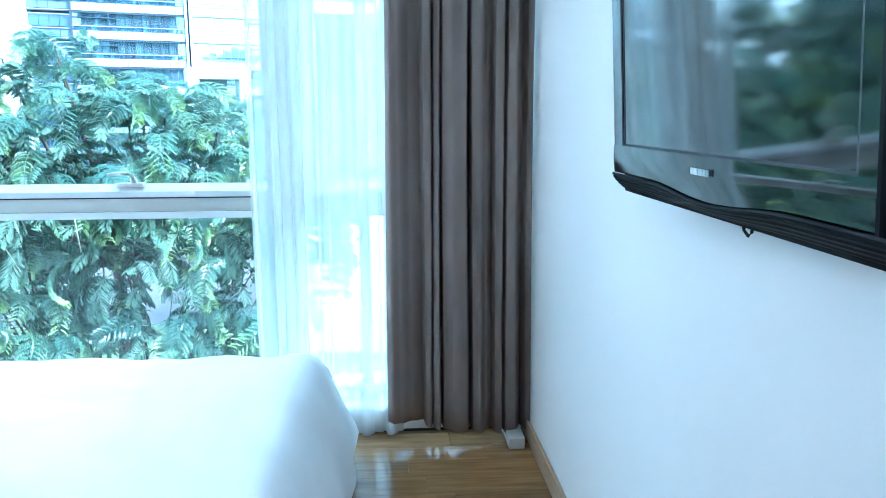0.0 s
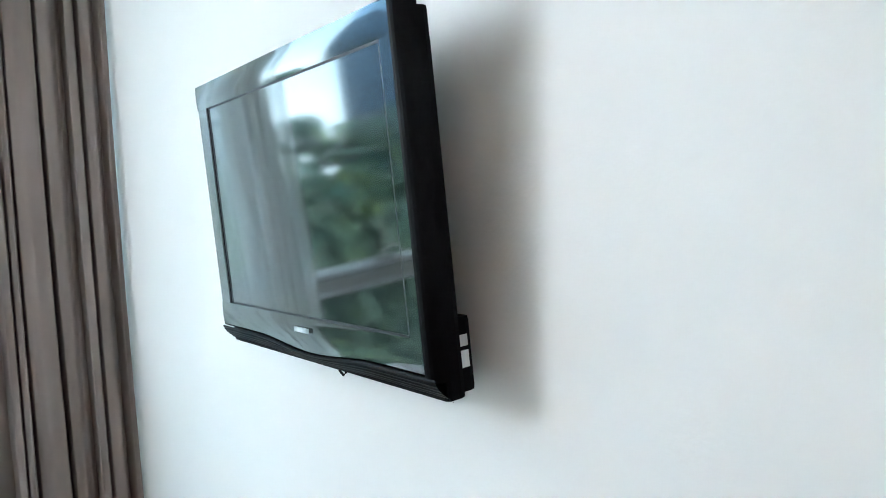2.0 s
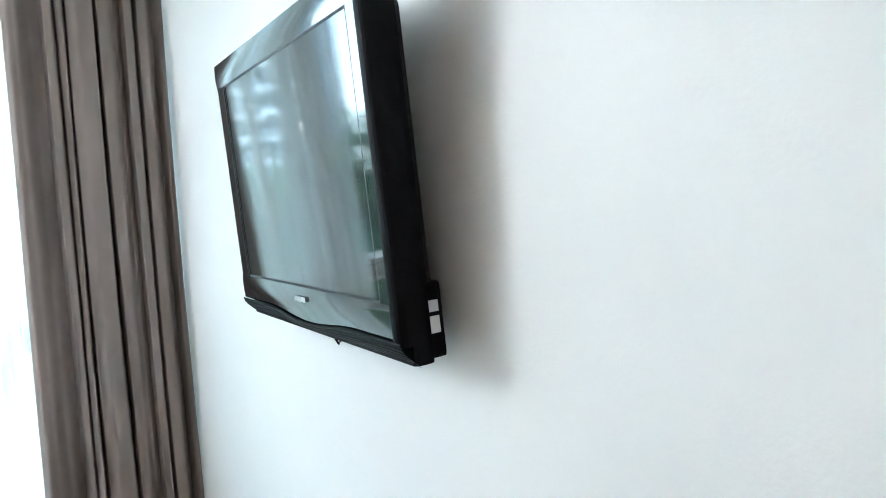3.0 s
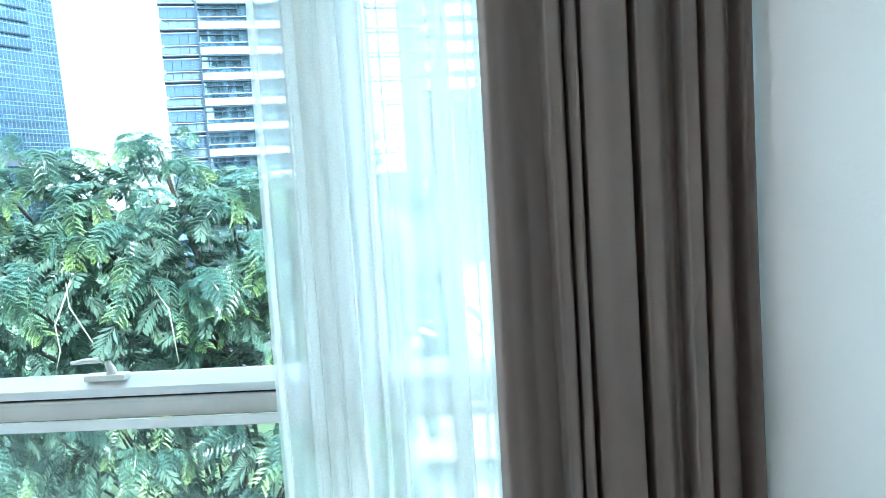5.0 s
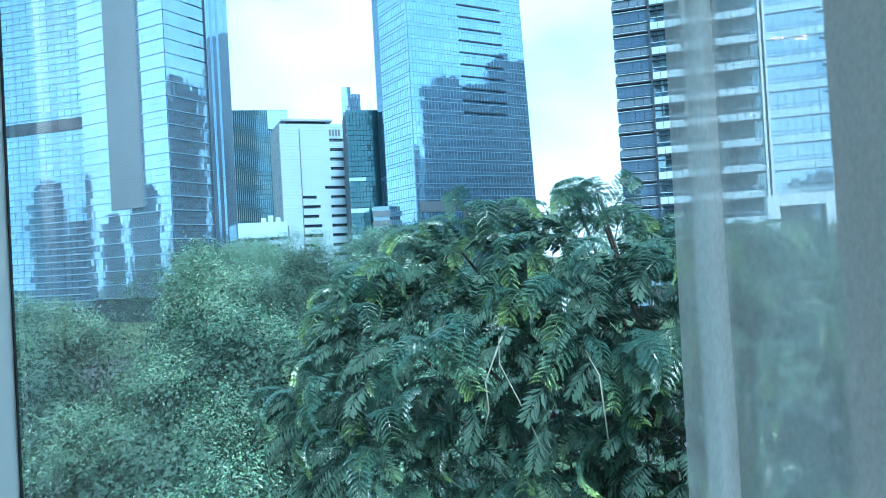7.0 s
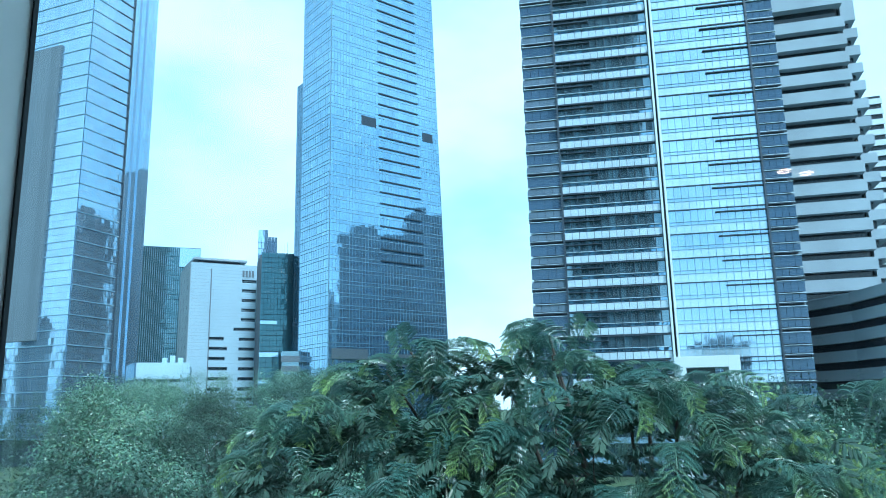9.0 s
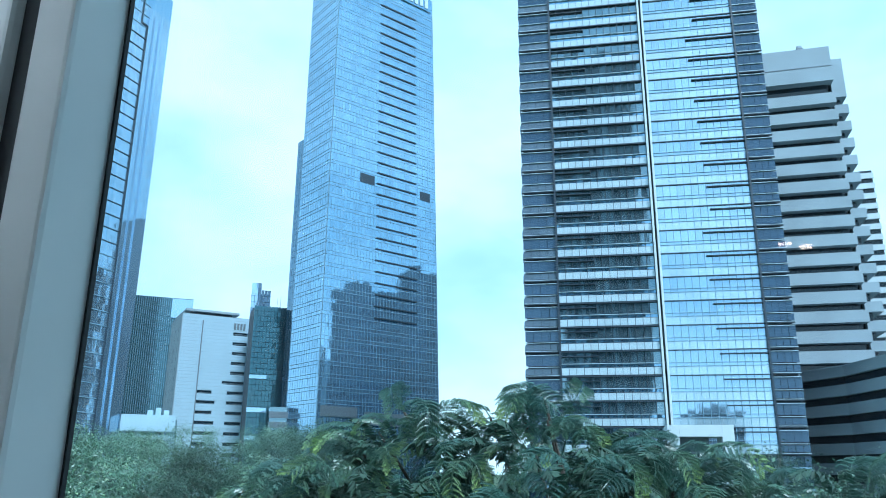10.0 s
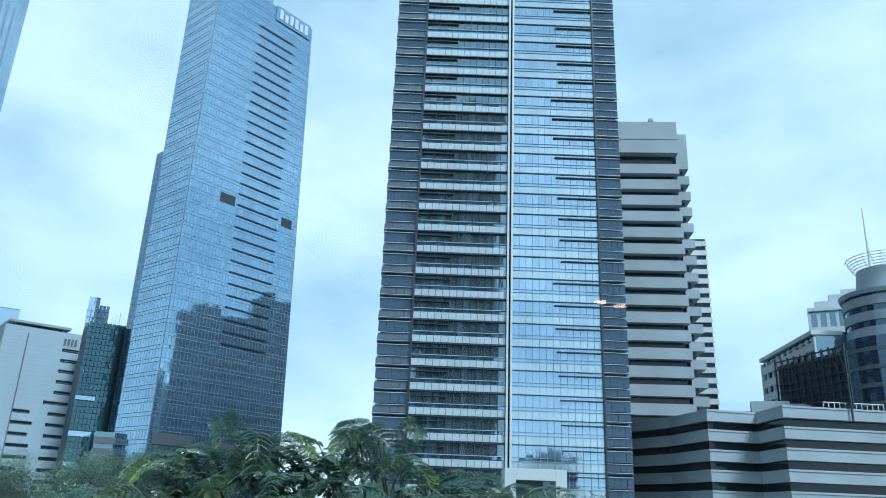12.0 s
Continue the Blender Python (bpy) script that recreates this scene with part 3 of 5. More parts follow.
# ---- floorboards, laid along the window wall ----
board_meshes = []
for length in (1.18, 0.9, 0.62):
    bm = bmesh.new()
    box_into(bm, 0, length - 0.0012, 0, 0.1188, -0.012, 0.0, 0.0008)
    board_meshes.append((length, mesh_from("floorboard", bm, MAT_FLOOR)))
floor = setting(empty("floor"), "glossy honey-brown wooden strip floor", "floor")
rnd = random.Random(4)
y = -0.071
while y - 0.12 > YB:
    y -= 0.12
    x = 0.0
    while x > XL + 0.004:
        length, me = rnd.choice(board_meshes)
        if x == 0.0 or x - length < XL + 0.2:
            length = rnd.uniform(0.25, 1.1) if x == 0.0 else x - XL - 0.002
            bm = bmesh.new()
            box_into(bm, 0, length - 0.0012, 0, 0.1188, -0.012, 0.0, 0.0008)
            me = mesh_from("floorboard", bm, MAT_FLOOR)
        ob = new("floorboard", me)
        ob.parent = floor
        ob.location = (x - length, y, 0.0)
        x -= length

# ---- ground outside ----
GZ = -9.5
setting(box("ground", -2500, 2500, -600, 2600, GZ - 1, GZ, MAT_GRASS), "park ground under dense trees", "ground")
setting(box("road", -300, 300, 36, 56, GZ + 0.004, GZ + 0.03, MAT_ROAD), "pale concrete road between park and towers", "road")


def polar(az, d):
    a = radians(az + 1.4)
    return (-1.55 - math.sin(a) * d, -0.3 + math.cos(a) * d)


def reach(x, y, direction, az1):
    """Length along a direction from (x, y) to the line of sight at az1."""
    a, b = radians(direction), radians(az1 + 1.4)
    return -((x + 1.55) * math.cos(b) + (y + 0.3) * math.sin(b)) / (math.cos(a) * math.cos(b) + math.sin(a) * math.sin(b))


def site(name, az0, d, direction, az1, label):
    x, y = polar(az0, d)
    ob = tagged(empty(name, x, y, GZ, direction), label, "building")
    return ob, reach(x, y, direction, az1)


class Face:
    """One flat side of a building: u along it, z up, o outwards."""

    def __init__(self, parent, turn, taper=0.0):
        self.parent, self.turn, self.rnd, self.taper = parent, turn, random.Random(7), taper

    def co(self, u, z, o):
        u *= 1 - self.taper * z
        if self.turn == "front":
            return (u, -o, z)
        if self.turn == "west":      # side running back from x = 0, looking to -x
            return (-o, u, z)
        return (o, u, z)             # "east": looking to +x

    def slabs(self, name, rects, o0, o1, material, label="", single=False):
        """Boxes (u0, u1, z0, z1) from depth o0 to o1: one mesh, or one part each."""
        made = []
        groups = [[r] for r in rects] if single else [rects]
        for rs in groups:
            vs, fs = [], []
            for u0, u1, z0, z1 in rs:
                n = len(vs)
                vs += [self.co(u, z, o) for o in (o0, o1) for u, z in ((u0, z0), (u1, z0), (u1, z1), (u0, z1))]
                fs += [(n + 4, n + 5, n + 6, n + 7), (n, n + 3, n + 2, n + 1), (n, n + 1, n + 5, n + 4), (n + 1, n + 2, n + 6, n + 5), (n + 2, n + 3, n + 7, n + 6), (n + 3, n, n + 4, n + 7)]
            ob = new(name, raw_mesh(name, vs, fs, material))
            ob.parent = self.parent
            if label:
                ob["label"] = label
            made.append(ob)
        return made

    def panes(self, name, us, zs, o, material, tilt=0.004, gap=0.0, keep=None):
        """A grid of single panes, each a little out of true, as one mesh."""
        vs, fs = [], []
        for i in range(len(us) - 1):
            for j in range(len(zs) - 1):
                if keep and not keep(i, j):
                    continue
                u0, u1, z0, z1 = us[i] + gap, us[i + 1] - gap, zs[j] + gap, zs[j + 1] - gap
                a, b = self.rnd.gauss(0, tilt) * (u1 - u0), self.rnd.gauss(0, tilt) * (z1 - z0)
                n = len(vs)
                vs += [self.co(u0, z0, o - a - b), self.co(u1, z0, o + a - b), self.co(u1, z1, o + a + b), self.co(u0, z1, o - a + b)]
                vs += [self.co(u0, z0, o - 0.15), self.co(u1, z0, o - 0.15), self.co(u1, z1, o - 0.15), self.co(u0, z1, o - 0.15)]
                fs += [(n, n + 1, n + 2, n + 3), (n + 4, n + 7, n + 6, n + 5), (n, n + 4, n + 5, n + 1), (n + 1, n + 5, n + 6, n + 2), (n + 2, n + 6, n + 7, n + 3), (n + 3, n + 7, n + 4, n)]
        ob = tagged(new(name, raw_mesh(name, vs, fs, material)), kind="stuff")
        ob.parent = self.parent
        return ob


def steps(a, b, n):
    return [a + (b - a) * i / n for i in range(n + 1)]


def reflective(name, base, rough=0.04, spec=1.0, island=0.07, metal=0.8, wave=0.5):
    return mat(name, base, rough=rough, metal=metal, vary=0.05, scale=0.15, bump=wave, bump_scale=0.42, spec=spec, island=island, stretch=(1, 1, 0.35))


MAT_BLUE = reflective("blue_mirror_glass", (0.27, 0.44, 0.61), island=0.10)
MAT_BLUE2 = reflective("pale_spandrel_glass", (0.38, 0.53, 0.68), island=0.09)
MAT_DEEP = reflective("deep_blue_glass", (0.13, 0.23, 0.33))
MAT_SPANGL = reflective("white_spandrel_glass", (0.50, 0.63, 0.73), rough=0.12, metal=0.6)
MAT_DARKGL = reflective("dark_window_glass", (0.20, 0.29, 0.35), metal=0.8, spec=0.6)
MAT_DARKWIN = reflective("black_ribbon_glass", (0.02, 0.03, 0.04), metal=0.15, spec=0.5)
MAT_NAVY = reflective("navy_cladding_glass", (0.055, 0.095, 0.15), rough=0.1, metal=0.6)
MAT_SPAN = mat("white_blue_spandrel", (0.50, 0.60, 0.67), rough=0.22, metal=0.25, vary=0.05, scale=0.2, bump=0, island=0.05)
MAT_TEAL = reflective("teal_glass", (0.05, 0.13, 0.17), metal=0.6)
MAT_LINE = mat("dark_joint_metal", (0.022, 0.036, 0.055), rough=0.5, vary=0.1, scale=0.3, bump=0)
MAT_RAIL = mat("pale_blue_rail", (0.42, 0.52, 0.60), rough=0.4, vary=0.1, scale=0.3, bump=0)
MAT_FLANK = mat("grey_blue_flank_panel", (0.11, 0.15, 0.20), rough=0.35, metal=0.2, vary=0.08, scale=0.3, bump=0, island=0.10)
MAT_MULL = mat("grey_blue_mullion", (0.20, 0.31, 0.41), rough=0.4, vary=0.1, scale=0.3, bump=0)
MAT_CONC = mat("light_grey_concrete", (0.30, 0.36, 0.41), rough=0.75, vary=0.12, scale=0.12, bump=0.1, bump_scale=3)
MAT_CONC2 = mat("white_cladding", (0.52, 0.58, 0.62), rough=0.5, vary=0.06, scale=0.1, bump=0.05, bump_scale=2)
MAT_PANEL = mat("blue_white_panel", (0.36, 0.49, 0.59), rough=0.5, vary=0.06, scale=0.1, bump=0.05, bump_scale=2, island=0.06)
MAT_GREY = mat("grey_panel", (0.115, 0.145, 0.175), rough=0.5, vary=0.08, scale=0.08, bump=0)
MAT_STEELW = mat("white_steel", (0.75, 0.77, 0.78), rough=0.4, vary=0.04, bump=0)


def core(parent, x0, x1, y0, y1, z1, material):
    return box("core", x0, x1, y0, y1, 0, z1, material, parent)


# ---- tower with the stepped-back crown and ladder of dark lines ----
ta, L = site("glass_tower", 37.6, 235, 69, 28.45, "tall sky-blue mirror-glass office tower with dark floor lines")
TH = 188.0
DA = reach(*polar(37.6, 235), 159, 39.75)
DW = reach(*polar(37.6, 235), 159, 40.30)
core(ta, 0.3, L * 0.84, 0.3, DA, TH - 3, MAT_LINE)
TAPER = (1 - reach(*polar(37.6, 235), 69, 29.6) / L) / TH
fr, we = Face(ta, "front", TAPER), Face(ta, "west")
floors = steps(8, TH, 46)
zs = sorted(floors + [z + 2.75 for z in floors[:-1]])
us, uw = steps(0, L, 38), steps(0, DA, 12)
fr.panes("glazing", us, zs, 0.2, MAT_BLUE, 0.0012, 0.03)
we.panes("glazing", uw, zs, 0.2, MAT_BLUE, 0.0010, 0.03)
ladder = [(L * 0.42, L * 0.80, z - 0.22, z + 0.22) for z in zs[26:88:2]]
fr.slabs("floor_louvre", ladder, 0.15, 0.55, MAT_LINE, "dark horizontal louvre", True)
fr.slabs("vent_panel", [(L * 0.265, L * 0.395, 104.8, 108.0), (L * 0.84, L * 0.94, 104.2, 107.4)], 0.1, 0.35, MAT_LINE, "dark plant-room vent", True)
fr.slabs("podium_band", [(L * 0.02, L * 0.30, z, z + 3.2) for z in (26.5,)] + [(L * 0.36, L * 0.9, 24.5, 28.5), (L * 0.02, L * 0.2, 18.5, 20.0), (L * 0.02, L * 0.14, 12.5, 14.5)], 0.15, 0.5, MAT_GREY, "grey podium band", True)
fr.slabs("mullion", [(u - 0.035, u + 0.035, 8, TH) for u in us], 0.05, 0.24, MAT_MULL)
fr.slabs("floor_line", [(0, L, z - 0.07, z + 0.07) for z in zs], 0.05, 0.28, MAT_MULL)
we.slabs("mullion", [(u - 0.035, u + 0.035, 8, TH) for u in uw], 0.05, 0.24, MAT_MULL)
we.slabs("floor_line", [(0, DA, z - 0.07, z + 0.07) for z in zs], 0.05, 0.28, MAT_MULL)
# crown block, roof sign, and the lower wing behind the west side
box("crown", 0.4, L * 0.47, 0.4, DA, TH - 1, TH + 3.4, MAT_MULL, ta)
sign = fr.slabs("sign_board", [(L * 0.58, L * 0.97, TH - 5.6, TH + 0.6)], 0.3, 0.7, MAT_BLUE, "roof sign drawn as plain pale bars")[0]
for k in range(6):
    u = L * (0.61 + 0.058 * k)
    fr.slabs("sign_bar", [(u, u + L * 0.036, TH - 4.6 - 0.12 * (k % 2), TH - 0.6 - 0.9 * (k % 3 == 1))], 0.72, 1.0, MAT_CONC2)
box("wing", 0.5, L * 0.5, DA + 0.1, DW, 0, 124, MAT_NAVY, ta, 0.0, "lower dark blue wing behind the tower")
wg = Face(ta, "west")
wg.panes("wing_glazing", steps(DA + 0.6, DW, 3), steps(8, 124, 56), -0.3, MAT_DEEP, 0.002, 0.06)
box("upper_wing", 0.6, L * 0.45, DA + 0.1, DA + 0.25 * (DW - DA), 124, 166, MAT_NAVY, ta, 0.0, "narrow set-back upper wing")

# ---- tower with the long dark grey panel and slanted crown ----
tc, LC = site("glass_tower", 55.4, 190, 9, 60.95, "blue mirror-glass office tower with a tall grey panel and slanted crown")
hc = 141.0
xr, yr = polar(55.4, 190)
DC = reach(xr, yr, 102, 51.2)
core(tc, LC + 0.3, -0.3, 0.3, DC, hc - 7, MAT_LINE)
fr, ea = Face(tc, "front"), Face(tc, "east")
zs = steps(6, hc - 8, 74)
us, ue = steps(LC, 0, 34), steps(0, DC, 24)
gray0, gray1 = reach(xr, yr, 9, 59.25), reach(xr, yr, 9, 57.15)
fr.panes("glazing", us, zs, 0.2, MAT_BLUE2, 0.0015, 0.025)
ea.panes("glazing", ue, zs, 0.2, MAT_BLUE2, 0.0015, 0.025)
fr.slabs("floor_line", [(LC, 0, z - 0.09, z + 0.09) for z in zs[::2]], 0.1, 0.36, MAT_MULL)
ea.slabs("floor_line", [(0, DC * 0.62, z - 0.09, z + 0.09) for z in zs[::2]], 0.1, 0.36, MAT_MULL)
ea.slabs("louvre", [(DC * 0.34, DC * 0.60, z - 0.09, z + 0.09) for z in zs[34:70:2]], 0.2, 0.42, MAT_LINE, "short dark louvre", True)
ea.slabs("fin", [(DC * f - 0.18, DC * f + 0.18, 6, hc - 10) for f in (0.62, 0.72, 0.82)], 0.1, 0.6, MAT_BLUE2, "tall pale vertical fin", True)
ea.slabs("shadow_gap", [(DC * 0.60, DC * 0.612, 6, hc - 14), (DC * 0.50, DC * 0.61, hc - 14.4, hc - 14), (DC * 0.5, DC * 0.512, hc - 14, hc - 4)], 0.2, 0.5, MAT_LINE)
fr.slabs("grey_panel", [(gray0, gray1, 28, 101)], 0.25, 0.75, MAT_GREY, "tall plain dark grey wall panel")
vs = [(LC, -0.2, hc - 8), (0, -0.2, hc - 8), (0.2, DC * 0.5, hc - 8), (0.2, DC, hc - 8), (LC, DC, hc - 8),
      (LC, -0.2, hc - 7.5), (0, -0.2, hc + 1.0), (0.2, DC * 0.5, hc - 1.0), (0.2, DC, hc - 1.0), (LC, DC, hc - 5)]
crown = new("crown", raw_mesh("crown", vs, [(0, 1, 6, 5), (1, 2, 7, 6), (2, 3, 8, 7), (3, 4, 9, 8), (4, 0, 5, 9), (5, 6, 7, 8, 9)], MAT_BLUE))
crown.parent = tc
ea.slabs("sign_board", [(0.8, DC * 0.48, hc - 7.0, hc - 3.2)], 0.3, 0.6, MAT_MULL, "roof sign drawn as plain bars")
for k in range(5):
    ea.slabs("sign_bar", [(1.6 + DC * 0.085 * k, 1.6 + DC * 0.085 * k + DC * 0.055, hc - 6.2, hc - 4.2)], 0.62, 0.8, MAT_CONC2)

# ---- nearest tower: two glazed halves, white centre fin, dark flanks ----
tb, LB = site("glass_tower", 22.1, 124.5, 19, 3.1, "tall office tower, banded blue glass halves split by a white fin")
x0b, y0b = polar(22.1, 124.5)
cuts = [reach(x0b, y0b, 19, a) for a in (19.45, 12.25, 11.75, 5.05)]
HB, SB = 156.0, 3.97
core(tb, 0.3, LB - 0.3, 0.4, 34, HB, MAT_LINE)
fr = Face(tb, "front")
Z0 = 9.5 + 4.2
nb = 35
zb = [Z0 + SB * k for k in range(nb + 1)]
A0, A1, A2, A3 = cuts
# flanks: dark window rows, grey panel rows, thin pale rails between
for u0, u1, glass, panel in ((0, A0 - 0.3, MAT_NAVY, MAT_FLANK), (A3 + 0.3, LB, MAT_NAVY, MAT_NAVY)):
    fr.panes("flank_glazing", steps(u0, u1, 4), sorted([z + 1.75 for z in zb[:-1]] + [z + SB - 0.32 for z in zb[:-1]]), 0.12, glass, 0.002, 0.03, keep=lambda i, j: j % 2 == 0)
    fr.panes("flank_panel", steps(u0, u1, 4), sorted([z + 0.30 for z in zb[:-1]] + [z + 1.40 for z in zb[:-1]]), 0.22, panel, 0.002, 0.04, keep=lambda i, j: j % 2 == 0)
    fr.slabs("flank_sill", [(u0, u1, z - 0.09, z + 0.03) for z in zb], 0.1, 0.50, MAT_LINE, "dark sill", True)
    fr.slabs("flank_rail", [(u0, u1, z + o, z + o + 0.09) for z in zb[:-1] for o in (0.12, 1.50, SB - 0.52)], 0.1, 0.42, MAT_RAIL, "thin pale rails")
# left half: pale spandrel bands, glass balustrade and dark windows
nl = 13
ul = steps(A0, A1, nl)
fr.panes("dark_glazing", ul, sorted([z + 2.02 for z in zb[:-1]] + [z + SB - 0.02 for z in zb[:-1]]), 0.1, MAT_DARKGL, 0.002, 0.02, keep=lambda i, j: j % 2 == 0)
fr.panes("lower_glazing", ul, sorted([z + 1.42 for z in zb[:-1]] + [z + 1.94 for z in zb[:-1]]), 0.12, MAT_BLUE, 0.002, 0.02, keep=lambda i, j: j % 2 == 0)
fr.panes("spandrel", ul, sorted([z + 0.16 for z in zb[:-1]] + [z + 1.36 for z in zb[:-1]]), 0.34, MAT_SPAN, 0.001, 0.035, keep=lambda i, j: j % 2 == 0)
fr.slabs("slab_edge", [(A0 - 0.2, A1, z - 0.13, z + 0.06) for z in zb], 0.0, 0.55, MAT_LINE, "dark slab edge", True)
fr.slabs("sunshade", [(A0 - 0.2, A0 + (A1 - A0) * 0.38, z - 0.84, z - 0.72) for z in zb[1:]], 0.1, 0.55, MAT_LINE, "dark sunshade blade", True)
fr.slabs("mullion", [(u - 0.04, u + 0.04, zb[0], zb[-1]) for u in ul], 0.1, 0.37, MAT_LINE)
fr.slabs("rail", [(A0, A1, z + 1.95, z + 2.03) for z in zb[:-1]], 0.1, 0.42, MAT_RAIL)
# white fin pair with a dark slot
fr.slabs("fin", [(A1 + 0.05, A1 + 0.38, 0, HB)], 0.1, 1.0, MAT_CONC2, "tall white vertical fin")
fr.slabs("fin", [(A2 - 0.38, A2 - 0.05, 0, HB)], 0.1, 1.0, MAT_CONC2, "tall white vertical fin")
# right half: bright panes with dark ladder lines
nr = 13
ur = steps(A2, A3, nr)
zr = sorted([z + o for z in zb[:-1] for o in (0, 1.42, 1.96)] + [zb[-1]])
NEAR_ROWS = 5
fr.panes("bright_glazing", ur, zr, 0.2, MAT_BLUE2, 0.0012, 0.03, keep=lambda i, j: j >= 3 * NEAR_ROWS and j % 3 != 0)
fr.panes("spandrel_glazing", ur, zr, 0.2, MAT_SPANGL, 0.0012, 0.03, keep=lambda i, j: j >= 3 * NEAR_ROWS and j % 3 == 0)
du = ur[1] - ur[0]
pane_me = []
for h_, m_ in ((1.42, MAT_SPANGL), (0.54, MAT_BLUE2), (SB - 1.96, MAT_BLUE2)):
    pane_me.append(raw_mesh("pane", [(x, y, z) for y in (0, 0.1) for x, z in ((0.03, 0.03), (du - 0.03, 0.03), (du - 0.03, h_ - 0.03), (0.03, h_ - 0.03))],
                            [(0, 1, 2, 3), (4, 7, 6, 5), (0, 4, 5, 1), (1, 5, 6, 2), (2, 6, 7, 3), (3, 7, 4, 0)], m_))
rnd = random.Random(12)
for j in range(3 * NEAR_ROWS):
    for i in range(nr):
        ob = new("pane", pane_me[j % 3])
        ob.parent = tb
        ob.matrix_basis = pose(ur[i], -0.2, zr[j], rnd.gauss(0, 0.08), 0, rnd.gauss(0, 0.08))
fr.slabs("slab_edge", [(A2, A3, z - 0.10, z + 0.05) for z in zb], 0.1, 0.40, MAT_LINE, "dark slab edge", True)
fr.slabs("row_line", [(A2, A3, z + o - 0.04, z + o + 0.04) for z in zb[:-1] for o in (1.42, 1.96)], 0.1, 0.32, MAT_MULL)
fr.slabs("ladder_louvre", [(A2 + (A3 - A2) * (0.56 - 0.012 * (k % 9)), A3 + 0.3, z - 0.79, z - 0.64) for k, z in enumerate(zb[1:])], 0.15, 0.6, MAT_LINE, "dark louvre across the pane row", True)
fr.slabs("mullion", [(u - 0.035, u + 0.035, zb[0], zb[-1]) for u in ur], 0.1, 0.30, MAT_MULL)
fr.slabs("flank_joint", [(A0 - 0.3, A0, 0, HB), (A3, A3 + 0.3, 0, HB)], 0.1, 0.7, MAT_LINE)
fr.slabs("base_band", [(0, LB, z, z + 0.9) for z in (2.0, 5.0, 8.0, 11.0)], 0.1, 0.5, MAT_MULL)
fr.panes("base_glazing", steps(0, LB, 40), steps(0.2, Z0 - 0.2, 6), 0.1, MAT_NAVY, 0.004, 0.05)
# balcony slabs that make the west edge ragged
we = Face(tb, "west")
we.slabs("edge_slab", [(0.4, 12, z - 0.2, z + 1.2) for z in zb[:-1]], 0.0, 0.14, MAT_MULL, "slab edge", True)

# ---- grey banded block beside it ----
td, LD = site("office_block", 3.6, 150, 15, -1.45, "grey concrete office block with deep dark window bands")
HD, SD = 92.5, 3.6
core(td, 0.2, LD - 1.0, 1.6, 30, HD - 6, MAT_DARKWIN)
fr = Face(td, "front")
fr.slabs("band", [(0, LD, HD - 12.2 - SD * k, HD - 10.0 - SD * k) for k in range(22)], -1.8, 0.2, MAT_CONC, "light grey concrete spandrel band", True)
fr.slabs("parapet", [(0, LD, HD - 7.4, HD)], -2.0, 0.3, MAT_CONC, "tall plain concrete parapet")
fr.slabs("parapet_line", [(0, LD, HD - 4.3, HD - 4.15)], 0.3, 0.36, MAT_GREY)
fr.slabs("corner_band", [(LD + 0.1, LD + 2.6 + 0.05 * k, HD - 13.6 - SD * k, HD - 11.7 - SD * k) for k in range(22)], -12, -2.2, MAT_CONC, "stepped-back corner band", True)
fr.slabs("corner_parapet", [(LD + 0.1, LD + 2.6, HD - 10.0, HD - 1.6)], -12, -2.3, MAT_CONC)
box("corner_core", LD - 0.9, LD + 1.6, 3.6, 14, 0, HD - 4, MAT_DARKWIN, td)
box("roof_vent", LD - 5.4, LD - 4.0, 2.0, 3.4, HD, HD + 1.6, MAT_GREY, td, 0.2)
box("roof_vent", LD - 5.2, LD - 4.2, 2.2, 3.2, HD + 1.61, HD + 2.3, MAT_CONC, td, 0.2)

# slim white striped tower behind it
tf, LF = site("apartment_tower", -1.0, 230, 12, -3.0, "slim white tower with close horizontal stripes, half hidden")
core(tf, 0.2, LF - 0.2, 0.4, 12, 84 + 9.5, MAT_DARKWIN)
Face(tf, "front").slabs("stripe", [(0, LF, 10 + 3.0 * k, 11.6 + 3.0 * k) for k in range(28)], -0.3, 0.3, MAT_CONC2, "white stripe", True)

# ---- low banded block with an angled front ----
HE = 28.0
te = tagged(empty("office_block", *polar(-7.05, 125), GZ), "low grey banded office block with a folded front", "building")
ox, oy = polar(-7.05, 125)
FOLDS = [(3.2, 146), (0.5, 139), (-2.12, 128.5), (-5.33, 133), (-7.05, 125), (-13.15, 134), (-17.5, 142)]


def folded(name, back, z0, z1, thick, material, label=""):
    """A wall that follows the folded front, set back by some metres."""
    vs, fs = [], []
    for az, d in FOLDS:
        for e in (back, back + thick):
            x, y = polar(az, d + e)
            vs += [(x - ox, y - oy, z0), (x - ox, y - oy, z1)]
    for k in range(len(FOLDS) - 1):
        n, m = 4 * k, 4 * k + 4
        fs += [(n, m, m + 1, n + 1), (n + 1, m + 1, m + 3, n + 3), (n + 3, m + 3, m + 2, n + 2), (n + 2, m + 2, m, n)]
    fs += [(0, 1, 3, 2), (4 * len(FOLDS) - 4, 4 * len(FOLDS) - 2, 4 * len(FOLDS) - 1, 4 * len(FOLDS) - 3)]
    ob = new(name, raw_mesh(name, vs, fs, material))
    ob.parent = te
    if label:
        ob["label"] = label


